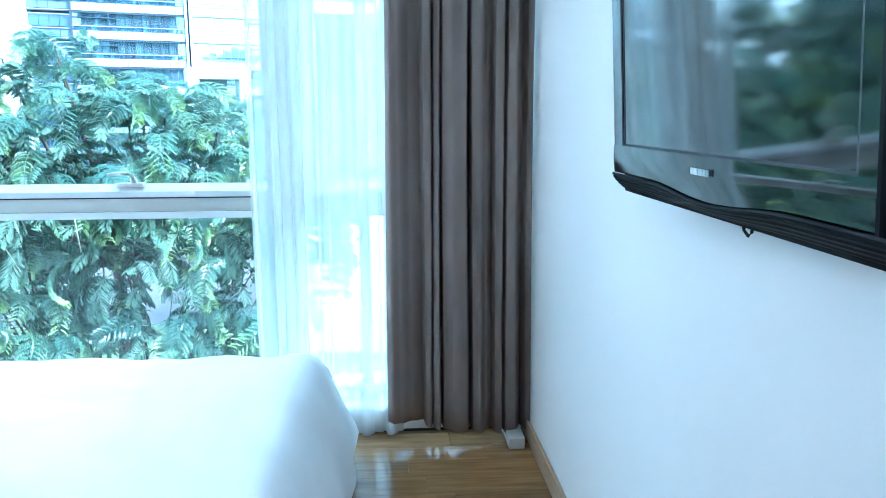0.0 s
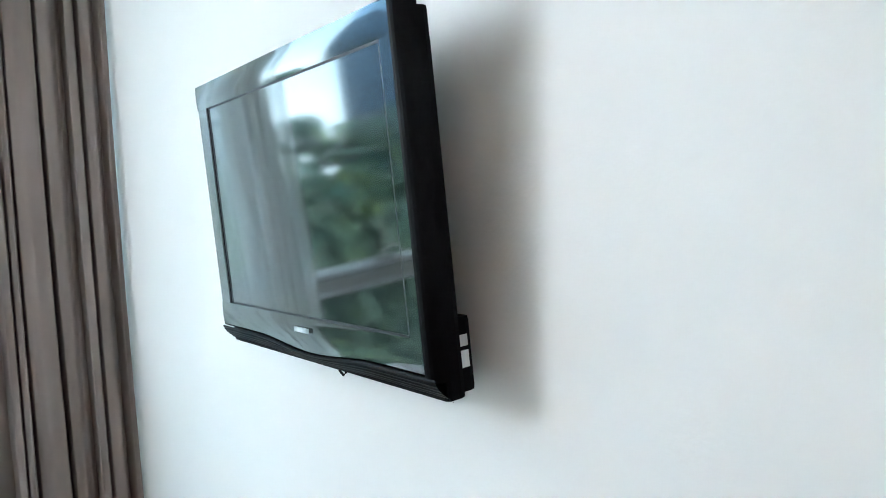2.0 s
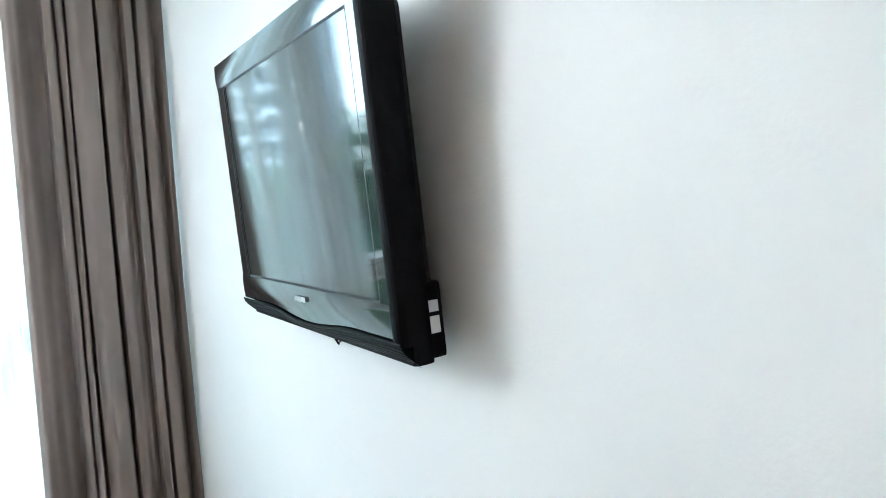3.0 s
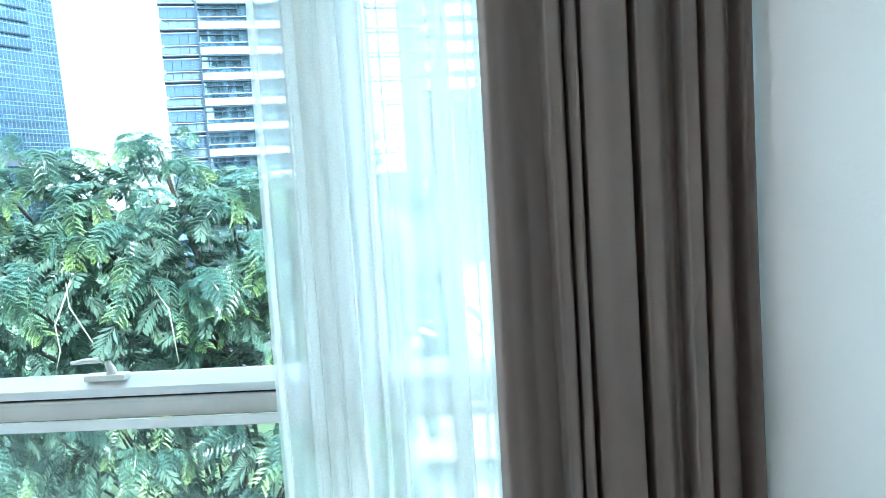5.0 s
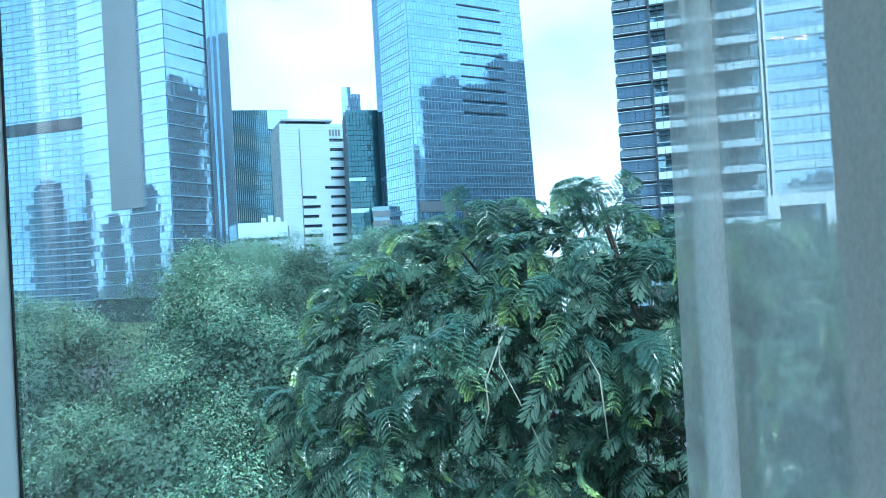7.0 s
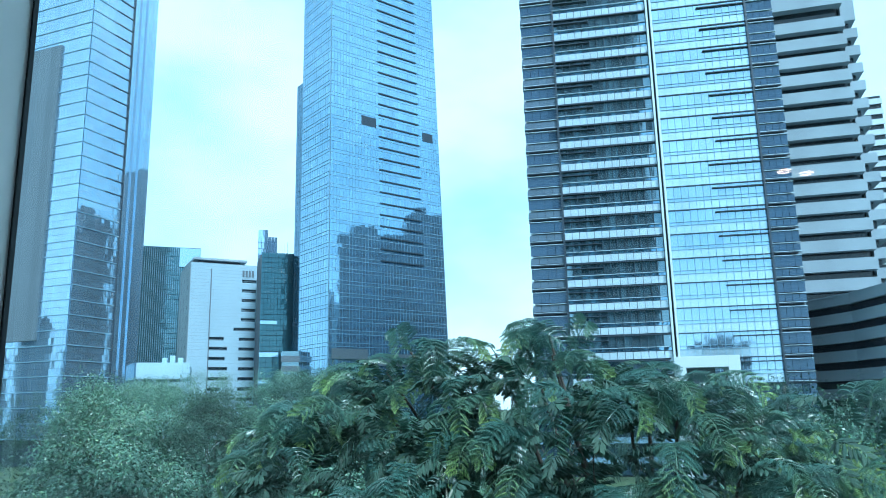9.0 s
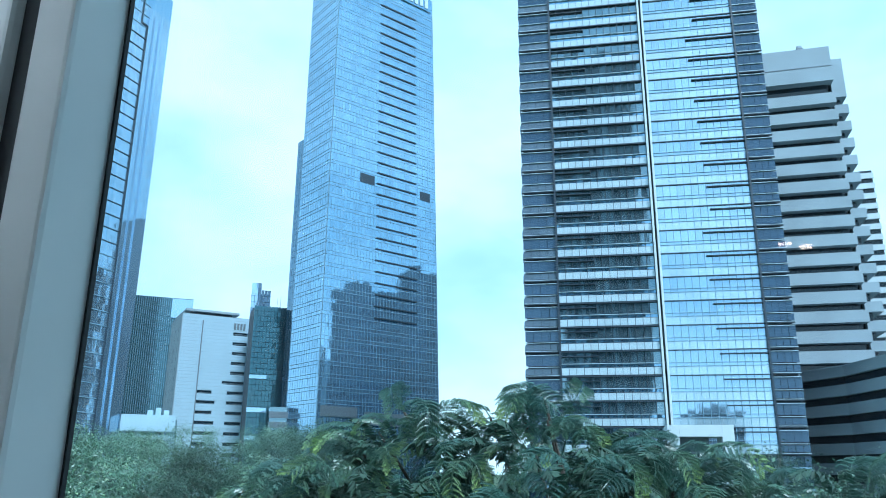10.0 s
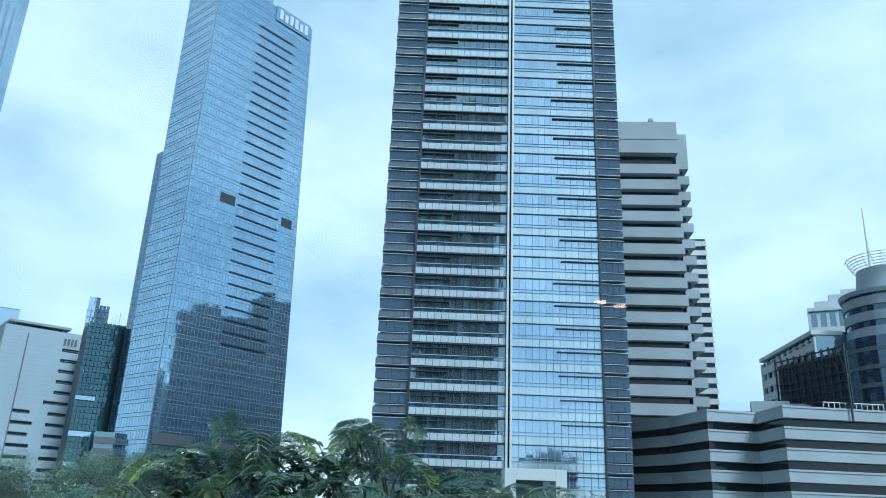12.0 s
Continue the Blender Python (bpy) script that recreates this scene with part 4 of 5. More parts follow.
folded("core", 1.4, 0, HE - 1.6, 6, MAT_DARKWIN, "dark ribbon windows")
for k in range(9):
    folded("band", 0, HE - 1.78 - 3.07 * k, HE - 3.07 * k, 1.3, MAT_CONC, "light grey concrete band")
    folded("band_cap", -0.12, HE - 0.30 - 3.07 * k, HE - 0.1 - 3.07 * k, 0.11, MAT_CONC)
# roof house and rail
for az, d, w, h in ((-3.6, 140, 8, 1.6), (-6.3, 139, 6, 3.1), (-8.6, 138, 8, 2.4)):
    x, y = polar(az, d)
    box("roof_house", x - ox - w / 2, x - ox + w / 2, y - oy - 1, y - oy + 2, HE - 1.7, HE + h - 0.6, MAT_CONC, te, 0.1)
p0, p1 = Vector((*polar(-9.6, 129.4), 0)) - Vector((ox, oy, 0)), Vector((*polar(-13.1, 134.6), 0)) - Vector((ox, oy, 0))
for k in range(12):
    q = p0.lerp(p1, k / 11)
    box("rail_post", q.x - 0.04, q.x + 0.04, q.y - 0.04, q.y + 0.04, HE, HE + 0.9, MAT_STEELW, te)
bm = bmesh.new()
tube_into(bm, [(*p0.xy, HE + 0.93), (*p1.xy, HE + 0.93)], [0.06, 0.06], 6)
part("hand_rail", bm, MAT_STEELW, te)

# billboard frame on that roof
bb, LBB = site("billboard_frame", -6.9, 142, -56, -11.26, "dark steel billboard frame seen from behind, on the roof")
bm = bmesh.new()
for k in range(11):
    u = LBB * k / 10
    box_into(bm, u - 0.12, u + 0.12, -0.1, 0.1, HE - 2, HE + 9.9)
for k in range(8):
    z = HE + 0.4 + k * 1.3
    box_into(bm, 0, LBB, -0.12, 0.12, z - 0.1, z + 0.1)
part("lattice", bm, MAT_LINE, bb)
bm = bmesh.new()
for k in range(10):
    u = LBB * k / 10
    tube_into(bm, [(u, 0.2, HE + 0.5), (u + LBB / 10, 0.2, HE + 5), (u, 0.2, HE + 9.4)], [0.1, 0.1, 0.1], 5)
part("brace", bm, MAT_LINE, bb)
box("panel", 0.1, LBB, 0.4, 0.6, HE + 0.4, HE + 8.9, MAT_LINE, bb)

# ---- pale apartment blocks and round tower beyond ----
def flats(az0, d, direction, az1, h, storey, material, label, cols, frac=0.55):
    ob, L_ = site("apartment_block", az0, d, direction, az1, label)
    core(ob, 0.2, L_ - 0.2, 0.4, 18, h - 0.3, MAT_DARKGL)
    f = Face(ob, "front")
    n = int(h / storey)
    f.slabs("storey_band", [(0, L_, storey * k, storey * k + storey * frac) for k in range(n)], -0.2, 0.3, material, "pale storey band", True)
    f.slabs("pier", [(u - L_ / cols * 0.17, u + L_ / cols * 0.17, 0, h - storey * 0.45) for u in steps(0, L_, cols)], -0.2, 0.22, material)
    f.slabs("roof_edge", [(-0.3, L_ + 0.3, h - 0.9, h)], -6, 0.5, material, "roof edge")
    we_ = Face(ob, "west")
    we_.slabs("side_wall", [(0.4, 17, 0, h - 0.3)], -0.1, 0.2, material, "pale side wall")
    return ob, L_


flats(-6.05, 205, -75, -9.5, 50.5, 3.3, MAT_CONC2, "pale blue-white slab block far off, long side turned away", 9)
wt_, LWT = flats(-9.4, 212, -8, -12.9, 64.5, 3.4, MAT_CONC2, "white apartment tower with square windows and stepped top", 6, 0.45)
box("stepped_top", LWT * 0.12, LWT, 0.6, 10, 64.5, 66.4, MAT_CONC2, wt_, 0.1)
box("stepped_top", LWT * 0.38, LWT, 0.8, 9, 66.4, 68.0, MAT_CONC2, wt_, 0.1)
box("stepped_top", LWT * 0.62, LWT, 1.0, 8, 68.0, 69.2, MAT_CONC2, wt_, 0.1)
rt = tagged(empty("round_tower", *polar(-14.4, 180), GZ), "round grey banded tower with a lattice crown and mast", "building")


def drum(name, r0, r1, z0, z1, material, label="", segments=44):
    bm = bmesh.new()
    bmesh.ops.create_cone(bm, cap_ends=True, segments=segments, radius1=r0, radius2=r1, depth=z1 - z0, matrix=pose(0, 0, (z0 + z1) / 2))
    return part(name, bm, material, rt, label)


drum("lower_drum", 10.1, 10.1, 0, 47.6, MAT_NAVY, "dark glazed lower drum")
for k in range(12):
    drum("ring_band", 10.25, 10.25, 5 + 3.6 * k, 5.8 + 3.6 * k, MAT_GREY)
drum("glazing", 8.8, 8.8, 47.6, 57.0, MAT_NAVY, "ribbon windows")
for k in range(3):
    drum("ring_band", 9.1, 9.1, 47.8 + 3.2 * k, 49.7 + 3.2 * k, MAT_CONC, "pale ring band")
drum("cornice", 9.5, 9.7, 56.6, 57.5, MAT_CONC, "wide cornice")
drum("upper_drum", 6.2, 5.5, 57.5, 63.2, MAT_CONC, "pale upper drum")
for k in range(5):
    bm = bmesh.new()
    pts = [((6.1 + 0.3 * k) * math.cos(a * math.pi / 12), (6.1 + 0.3 * k) * math.sin(a * math.pi / 12), 63.5 + 0.55 * k) for a in range(25)]
    tube_into(bm, pts, [0.10] * 25, 5)
    part("crown_ring", bm, MAT_STEELW, rt)
bm = bmesh.new()
for a in range(24):
    ca, sa = math.cos(a * math.pi / 12), math.sin(a * math.pi / 12)
    tube_into(bm, [(5.6 * ca, 5.6 * sa, 63.0), (7.4 * ca, 7.4 * sa, 65.8)], [0.09, 0.07], 4)
part("crown_rib", bm, MAT_STEELW, rt, "thin steel crown lattice")
bm = bmesh.new()
tube_into(bm, [(-2.5, 0, 62), (-2.5, 0, 70), (-2.5, 0, 78)], [0.42, 0.3, 0.12], 8)
part("mast", bm, MAT_STEELW, rt, "thin mast")

# ---- white office block with slot windows ----
tw, LW = site("office_block", 47.6, 281, 58, 42.60, "white panelled office block with dark slot windows")
HW, SW = 64.2, 3.55
DS = reach(*polar(47.6, 281), 148, 48.28)
core(tw, 0.3, LW - 0.3, 0.4, DS, HW - 1, MAT_DARKGL)
fr, we = Face(tw, "front"), Face(tw, "west")
rnd = random.Random(3)
for k in range(18):
    z = HW - 3.0 - SW * k
    cut = LW * (0.72 if k < 5 else 0.62 if k < 6 else 0.28)
    fr.slabs("cladding_band", [(0, LW, z - 2.35, z)], -0.2, 0.3, MAT_PANEL, "white cladding band")
    fr.slabs("cladding_infill", [(0, LW * 0.28, z - SW, z - 2.36)] + ([(LW * 0.28, cut, z - SW, z - 2.36)] if k < 6 else [(LW * rnd.uniform(0.45, 0.62), LW * 0.70, z - SW, z - 2.36)]) + [(LW * 0.93, LW, z - SW, z - 2.36)], -0.2, 0.28, MAT_PANEL)
fr.slabs("top_band", [(0, LW, HW - 3, HW)], -0.2, 0.3, MAT_PANEL, "white top band")
fr.slabs("groove", [(LW * 0.28 - 0.2, LW * 0.28 + 0.2, 0, HW - 2)], 0.2, 0.36, MAT_GREY)
fr.slabs("panel_joint", [(0, LW, HW - 1.2 * k - 0.04, HW - 1.2 * k + 0.04) for k in range(50)], 0.25, 0.33, MAT_CONC)
fr.slabs("sign_mark", [(LW * (0.72 + 0.045 * k), LW * (0.75 + 0.045 * k), HW - 4.4, HW - 2.0) for k in range(4)], 0.3, 0.45, MAT_GREY, "faint wall sign drawn as bars")
we.slabs("side_wall", [(0, DS, 0, HW)], -0.2, 0.2, MAT_CONC, "plain pale side wall")
we.slabs("side_slot", [(u, u + 0.5, HW - 6 - SW * k, HW - 4.6 - SW * k) for k in range(15) for u in (DS * 0.2, DS * 0.5, DS * 0.8)], 0.15, 0.28, MAT_GREY)
box("roof_canopy", 1.0, LW * 0.80, 1.2, DS, HW + 1.3, HW + 2.2, MAT_CONC, tw, 0.2)
box("roof_house", 3, LW * 0.7, 2.4, DS - 1, HW - 0.9, HW + 1.3, MAT_LINE, tw)

# dark glass slab, teal tower, small far tower, low white hall
tk, LK = site("office_block", 42.62, 262, 50, 40.15, "dark glass office slab with a plain side")
core(tk, 0.2, LK, 0.4, 16, 64.4, MAT_LINE)
f = Face(tk, "front")
f.panes("glazing", steps(0, LK, 10), steps(4, 64.8, 34), 0.1, MAT_TEAL, 0.0015, 0.07)
f.slabs("light_band", [(0, LK * 0.55, 29, 30.5), (0, LK * 0.5, 40, 41.2), (0, LK * 0.3, 20, 21.4)], 0.1, 0.3, MAT_BLUE2)
for k in range(4):
    bm = bmesh.new()
    tube_into(bm, [(LK * (0.5 + 0.1 * k), 3, 63), (LK * (0.5 + 0.1 * k), 3, 66.5 + k)], [0.12, 0.08], 5)
    part("aerial", bm, MAT_STEELW, tk)
tp, LP = site("office_block", 41.0, 250, 46, 38.0, "grey podium with dark horizontal slots")
core(tp, 0.2, LP, 0.4, 12, 30, MAT_DARKGL)
Face(tp, "front").slabs("band", [(0, LP, 3.2 * k + 1, 3.2 * k + 2.9) for k in range(9)], -0.2, 0.2, MAT_GREY, "grey band", True)
tt, LT = site("office_tower", 51.5, 330, 50, 47.0, "teal glass office tower with fine vertical fins")
core(tt, 0.2, LT, 0.4, 20, 79, MAT_LINE)
f = Face(tt, "front")
f.panes("glazing", steps(0, LT, 16), steps(3, 79.5, 38), 0.1, MAT_TEAL, 0.001, 0.1)
f.slabs("fin", [(u - 0.07, u + 0.07, 3, 79.5) for u in steps(0, LT, 32)], 0.1, 0.3, MAT_MULL)
f.slabs("sky_lobby", [(LT * 0.68, LT, 71, 79)], 0.2, 0.75, MAT_BLUE2, "pale glazed corner")
tq, LQ = site("office_tower", 42.9, 420, 46, 41.5, "small pale blue tower far behind")
core(tq, 0.2, LQ, 0.4, 10, 104, MAT_MULL)
Face(tq, "front").panes("glazing", steps(0, LQ, 6), steps(4, 106, 30), 0.5, MAT_BLUE2, 0.003, 0.1)
box("crown", 0, LQ * 0.5, 0.2, 9, 104, 110, MAT_BLUE2, tq)
tl, LL = site("hall", 50.9, 205, 47, 47.35, "low white hall with arched dark panels and rooftop tanks")
core(tl, 0.2, LL, 0.4, 14, 22.8, MAT_PANEL)
f = Face(tl, "front")
f.slabs("wall_band", [(0, LL, 15.5 + 2.1 * k, 16.6 + 2.1 * k) for k in range(2)] + [(0, LL, 19.6, 23.6)], 0.3, 0.6, MAT_PANEL, "white wall band", True)
f.slabs("dark_panel", [(LL * (0.12 + 0.26 * k), LL * (0.30 + 0.26 * k), 11, 19.4) for k in range(3)], 0.2, 0.35, MAT_DARKGL, "dark panel", True)
for k in range(3):
    box("roof_tank", LL * (0.45 + 0.15 * k), LL * (0.55 + 0.15 * k), 3, 6, 22.8, 25.0 + 0.6 * (k == 1), MAT_PANEL, tl, 0.15)
tm, LM = site("office_block", 66.0, 262, 22, 60.3, "pale blue glass office block with a dark storey band")
core(tm, 0.2, LM, 0.4, 20, 105, MAT_LINE)
f = Face(tm, "front")
f.panes("glazing", steps(0, LM, 14), steps(3, 104, 52), 0.2, MAT_BLUE, 0.003, 0.08)
f.slabs("floor_line", [(0, LM, 3 + 1.94 * k, 3.25 + 1.94 * k) for k in range(52)], 0.2, 0.4, MAT_MULL)
f.slabs("dark_band", [(0, LM, 55, 58.4), (0, LM, 97.5, 99.5)], 0.2, 0.7, MAT_LINE, "dark storey band", True)
f.slabs("roof_fin", [(u, u + 0.3, 104, 107.5) for u in steps(0, LM - 0.4, 30)], 0.0, 0.3, MAT_STEELW)

# white portal in front of the nearest tower
ga, LG = site("entrance_portal", 12.2, 92, 19, 7.75, "white square entrance portal of the tower")
HP = 9.5 + 1.35 + 92 * math.tan(radians(3.3))
box("post", 0, 1.3, 0, 4, 0, HP, MAT_CONC2, ga, 0.05)
box("post", LG - 1.3, LG, 0, 4, 0, HP, MAT_CONC2, ga, 0.05)
box("lintel", 1.301, LG - 1.301, 0, 4, HP - 1.3, HP, MAT_CONC2, ga, 0.05)
box("infill", 1.31, LG - 2.6, 1.5, 3.5, 0, HP - 1.31, MAT_GREY, ga)
# towers that stand out of sight and show only mirrored in the glass
for nm, x_, y_, w_, d_, h_ in (("office_block", -62, 200, 26, 30, 86), ("office_block", -60, 231, 22, 18, 97), ("office_block", -56, 178, 20, 20, 62), ("office_block", -58, 170, 14, 8, 44), ("office_block", -97, 240, 30, 22, 118)):
    o_ = tagged(empty(nm, x_, y_, GZ, 10), "dark office block seen only as a mirror image in glass", "building")
    box("wall", 0, w_, 0, d_, 0, h_, MAT_GREY, o_)
    box("roof_house", 3, w_ * 0.6, d_ * 0.2, d_ * 0.55, h_, h_ + 4.5, MAT_GREY, o_)
    box("roof_plant", w_ * 0.65, w_ - 2, d_ * 0.4, d_ * 0.8, h_, h_ + 2.4, MAT_GREY, o_)
    wf = Face(o_, "west")
    wf.slabs("band", [(0, d_, 4 * k, 4 * k + 1.6) for k in range(int(h_ / 4))], 0.0, 0.3, MAT_NAVY, "band", True)

rz_ = tagged(empty("apartment_tower", 8.0, -60.5, GZ, 20.5), "dark apartment tower with pale piers, seen only as a mirror image", "building")
box("wall", 0, 36, -14, 0, 0, 190, MAT_LINE, rz_)
for k in range(51):
    box("balcony_band", 0.3, 35.7, 0.01, 0.5, 3.7 * k, 3.7 * k + 1.0, MAT_GREY, rz_)
for u, w in ((3, 1.0), (9, 1.6), (10.8, 0.5), (16, 0.8), (21, 1.8), (23.4, 0.5), (29, 1.0), (33, 0.7)):
    box("pier", u, u + w, 0.51, 1.4, 0, 190 + (3 if w > 1.2 else 0), MAT_CONC2, rz_)
for s_, w_, h_ in ((-17, 9, 46), (-6, 7, 31), (5, 10, 41), (18, 8, 34)):
    o_ = tagged(empty("office_block", -241 + 0.75 * s_, 27 - 0.66 * s_, GZ, -41), "dark stepped office block, seen only as a mirror image", "building")
    box("wall", -w_ / 2, w_ / 2, -6, 6, 0, h_, MAT_GREY, o_)
    box("roof_house", -w_ * 0.2, w_ * 0.35, -4, 4, h_, h_ + 3.5, MAT_LINE, o_)
lw_ = tagged(empty("low_block", 47.0, -45.0, GZ, 22), "dark low block, seen only as a mirror image", "building")
box("wall", 4, 26, -10, 0, 0, 33, MAT_LINE, lw_)
box("roof_house", 10, 20, -8, -1, 33, 36, MAT_GREY, lw_)

MAT_ROOF = mat("weathered_roof_screed", (0.34, 0.35, 0.35), rough=0.9, vary=0.3, scale=0.6, bump=0.2, bump_scale=8)
# weathered flat roof of the lower neighbour
nb_ = tagged(empty("annex_building", 6.6, 14, GZ), "low annex with a weathered grey flat roof", "building")
box("roof", -8.6, 12, -6, 7, 7.2, 7.9, MAT_ROOF, nb_, 0.05)
box("parapet", -8.6, 12, 6.6, 7.0, 7.905, 8.5, MAT_ROOF, nb_, 0.03)
box("parapet", -8.6, -8.3, -6, 6.59, 7.905, 8.5, MAT_ROOF, nb_, 0.03)
box("wall", -8.4, 11.8, -5.8, 6.8, 0, 7.195, MAT_ROOF, nb_)
box("roof_unit", -2.5, -0.6, 2.0, 3.6, 7.905, 9.0, MAT_CONC, nb_, 0.05)
box("roof_unit", 1.5, 3.1, 0.0, 1.5, 7.905, 8.9, MAT_CONC, nb_, 0.05)

# ---- trees ----
def big_mesh(name, verts, quads, young_lit, material):
    """One mesh from arrays: verts (n, 3), quads (m, 4), one value a vertex for young leaves and painted lit tops."""
    me = bpy.data.meshes.new(name)
    me.vertices.add(len(verts))
    me.vertices.foreach_set("co", verts.astype(np.float32).ravel())
    me.loops.add(quads.size)
    me.loops.foreach_set("vertex_index", quads.astype(np.int32).ravel())
    me.polygons.add(len(quads))
    me.polygons.foreach_set("loop_start", np.arange(0, quads.size, 4, dtype=np.int32))
    me.polygons.foreach_set("loop_total", np.full(len(quads), 4, dtype=np.int32))
    me.update(calc_edges=True)
    at = me.attributes.new("young_lit", "FLOAT", "POINT")
    at.data.foreach_set("value", young_lit.astype(np.float32))
    me.materials.append(material)
    return me


def leaf_quad(base, along, side, length, width):
    mid = base + along * length * 0.5
    return [base, mid + side * width, base + along * length, mid - side * width]


def unit(v):
    return v / (np.linalg.norm(v) + 1e-9)


def blade(base, along, side, droop, length, width):
    """A leaflet creased along its midrib, as two quads."""
    mid, tip = base + along * length * 0.5 + droop * length * 0.06, base + along * length + droop * length * 0.28
    s = side * width * 0.5
    up = droop * width * 0.3
    return [base, mid - up * 0.5, tip, mid + s + up, base, mid - s + up, tip, mid - up * 0.5]


def spray(seed, length=1.15, pairs=30, leaf=0.112, wide=0.030):
    """A drooping branchlet with two rows of narrow leaflets; it starts along +x and hangs towards -z."""
    r = np.random.RandomState(seed)
    vs, yo = [], []
    bend = r.uniform(1.3, 2.4)
    pts = [np.zeros(3)]
    n = pairs + 2
    down = np.array([0, 0, -1.0])
    for i in range(n):
        a = 0.5 - bend * (i / n) ** 1.1
        pts.append(pts[-1] + unit(np.array([math.cos(a), 0.16 * math.sin(i * 0.3 + seed), math.sin(a)])) * length / n)
    for i in range(n):
        p, q = pts[i], pts[i + 1]
        for s in (np.array([0, 0.008 * (1.15 - i / n), 0.0]), np.array([0, 0, 0.008 * (1.15 - i / n)])):
            vs += [p - s, p + s, q + s, q - s]
            yo += [0.2] * 4
    for i in range(2, n + 1):
        p, t = pts[i], unit(pts[i] - pts[i - 1])
        ln = leaf * (0.5 + 0.62 * math.sin(math.pi * min(1, (i + 3) / (n + 7)))) * r.uniform(0.85, 1.15)
        tip = max(0.0, (i / n - 0.45) / 0.55) ** 1.6
        for sg in (-1, 1):
            al = unit(np.array([0.0, sg * 0.8, 0.0]) + t * r.uniform(0.35, 0.6) + down * r.uniform(0.15, 0.75))
            sd = unit(t - al * float(np.dot(t, al)))
            vs += blade(p, al, sd, down, ln, wide * (0.8 + 0.4 * r.rand()))
            yo += [tip] * 8
    return np.array(vs), np.array(yo)


def plume(seed, length=1.75, n_leaf=12):
    """An arching branch with paired comb-like leaves that hang from it; it starts along +x and bows down."""
    r = np.random.RandomState(seed)
    vs, yo = [], []
    down = np.array([0, 0, -1.0])
    n = 16
    bend, rise = r.uniform(2.3, 3.3), r.uniform(0.1, 0.6)
    pts = [np.zeros(3)]
    for i in range(n):
        a = rise - bend * (i / n) ** 1.25
        pts.append(pts[-1] + unit(np.array([math.cos(a), 0.12 * math.sin(i * 0.35 + seed), math.sin(a)])) * length / n)
    for i in range(n):
        w = 0.016 * (1.1 - i / n)
        for s in (np.array([0, w, 0.0]), np.array([0, 0, w])):
            vs += [pts[i] - s, pts[i] + s, pts[i + 1] + s, pts[i + 1] - s]
            yo += [0.16] * 4
    for k in range(n_leaf):
        f = 0.12 + 0.88 * (k + 0.5) / n_leaf
        i = min(n - 1, int(f * n))
        p = pts[i] + (pts[i + 1] - pts[i]) * (f * n - i)
        t = unit(pts[i + 1] - pts[i])
        young_here = max(0.0, (f - 0.55) / 0.45) ** 1.5
        for sg in (-1, 1):
            side = unit(np.array([0, sg * 1.0, 0]) + t * r.uniform(0.35, 0.75))
            ln = (0.50 - 0.24 * f) * r.uniform(0.8, 1.15)
            m = max(6, int(ln / 0.040))
            q = p.copy()
            sag = r.uniform(0.9, 1.5)
            for j in range(m):
                al0 = unit(side + down * (-0.25 + sag * (j / m) ** 1.2))
                q2 = q + al0 * ln / m
                if j % 2 == 0:
                    e = np.array([0, 0, 0.005])
                    vs += [q - e, q + e, q2 + al0 * ln / m + e, q2 + al0 * ln / m - e]
                    yo += [0.14] * 4
                cross = unit(np.cross(al0, np.cross(down, al0)))
                lat = unit(np.cross(al0, cross))
                size = 0.092 * (0.55 + 0.5 * math.sin(math.pi * min(1.0, (j + 2) / (m + 2)))) * r.uniform(0.9, 1.1)
                for s2 in (-1, 1):
                    al = unit(lat * s2 + al0 * 0.45 + down * r.uniform(0.1, 0.5))
                    sd = unit(al0 - al * float(np.dot(al0, al)))
                    vs += blade(q2, al, sd, down, size, 0.033)
                    yo += [min(1.0, young_here + 0.25 * young_here * j / m)] * 8
                q = q2
    return np.array(vs), np.array(yo)


def clump(seed, leaves=44, size=0.46, leaf=0.135, thin=0.45, droop=0.35):
    """A loose bunch of pointed leaves that turn outwards, to the light."""
    r = np.random.RandomState(seed)
    vs, yo = [], []
    for _ in range(leaves):
        c = r.normal(0, 1, 3) * size * np.array([0.62, 0.62, 0.42])
        n = unit(np.array([1.0, 0, 0.15]) + r.normal(0, 0.55, 3))
        al = c * 0.7 + r.normal(0, 0.4, 3) * size + np.array([0, 0, -droop * size])
        al = unit(al - n * float(np.dot(al, n)))
        sd = np.cross(n, al)
        vs += leaf_quad(c, al, sd, leaf * r.uniform(0.7, 1.3), leaf * thin * 0.5)
        # higher leaves take more tip colour: light from above painted on the bunch
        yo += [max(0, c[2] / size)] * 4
    return np.array(vs), np.array(yo)


PLUMES = [plume(s) for s in range(7)]
SPRAYS_FAR = [spray(20 + s, 1.1, 13, 0.20, 0.075) for s in range(4)]
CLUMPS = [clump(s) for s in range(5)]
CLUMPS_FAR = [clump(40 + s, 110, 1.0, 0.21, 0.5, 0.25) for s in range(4)]


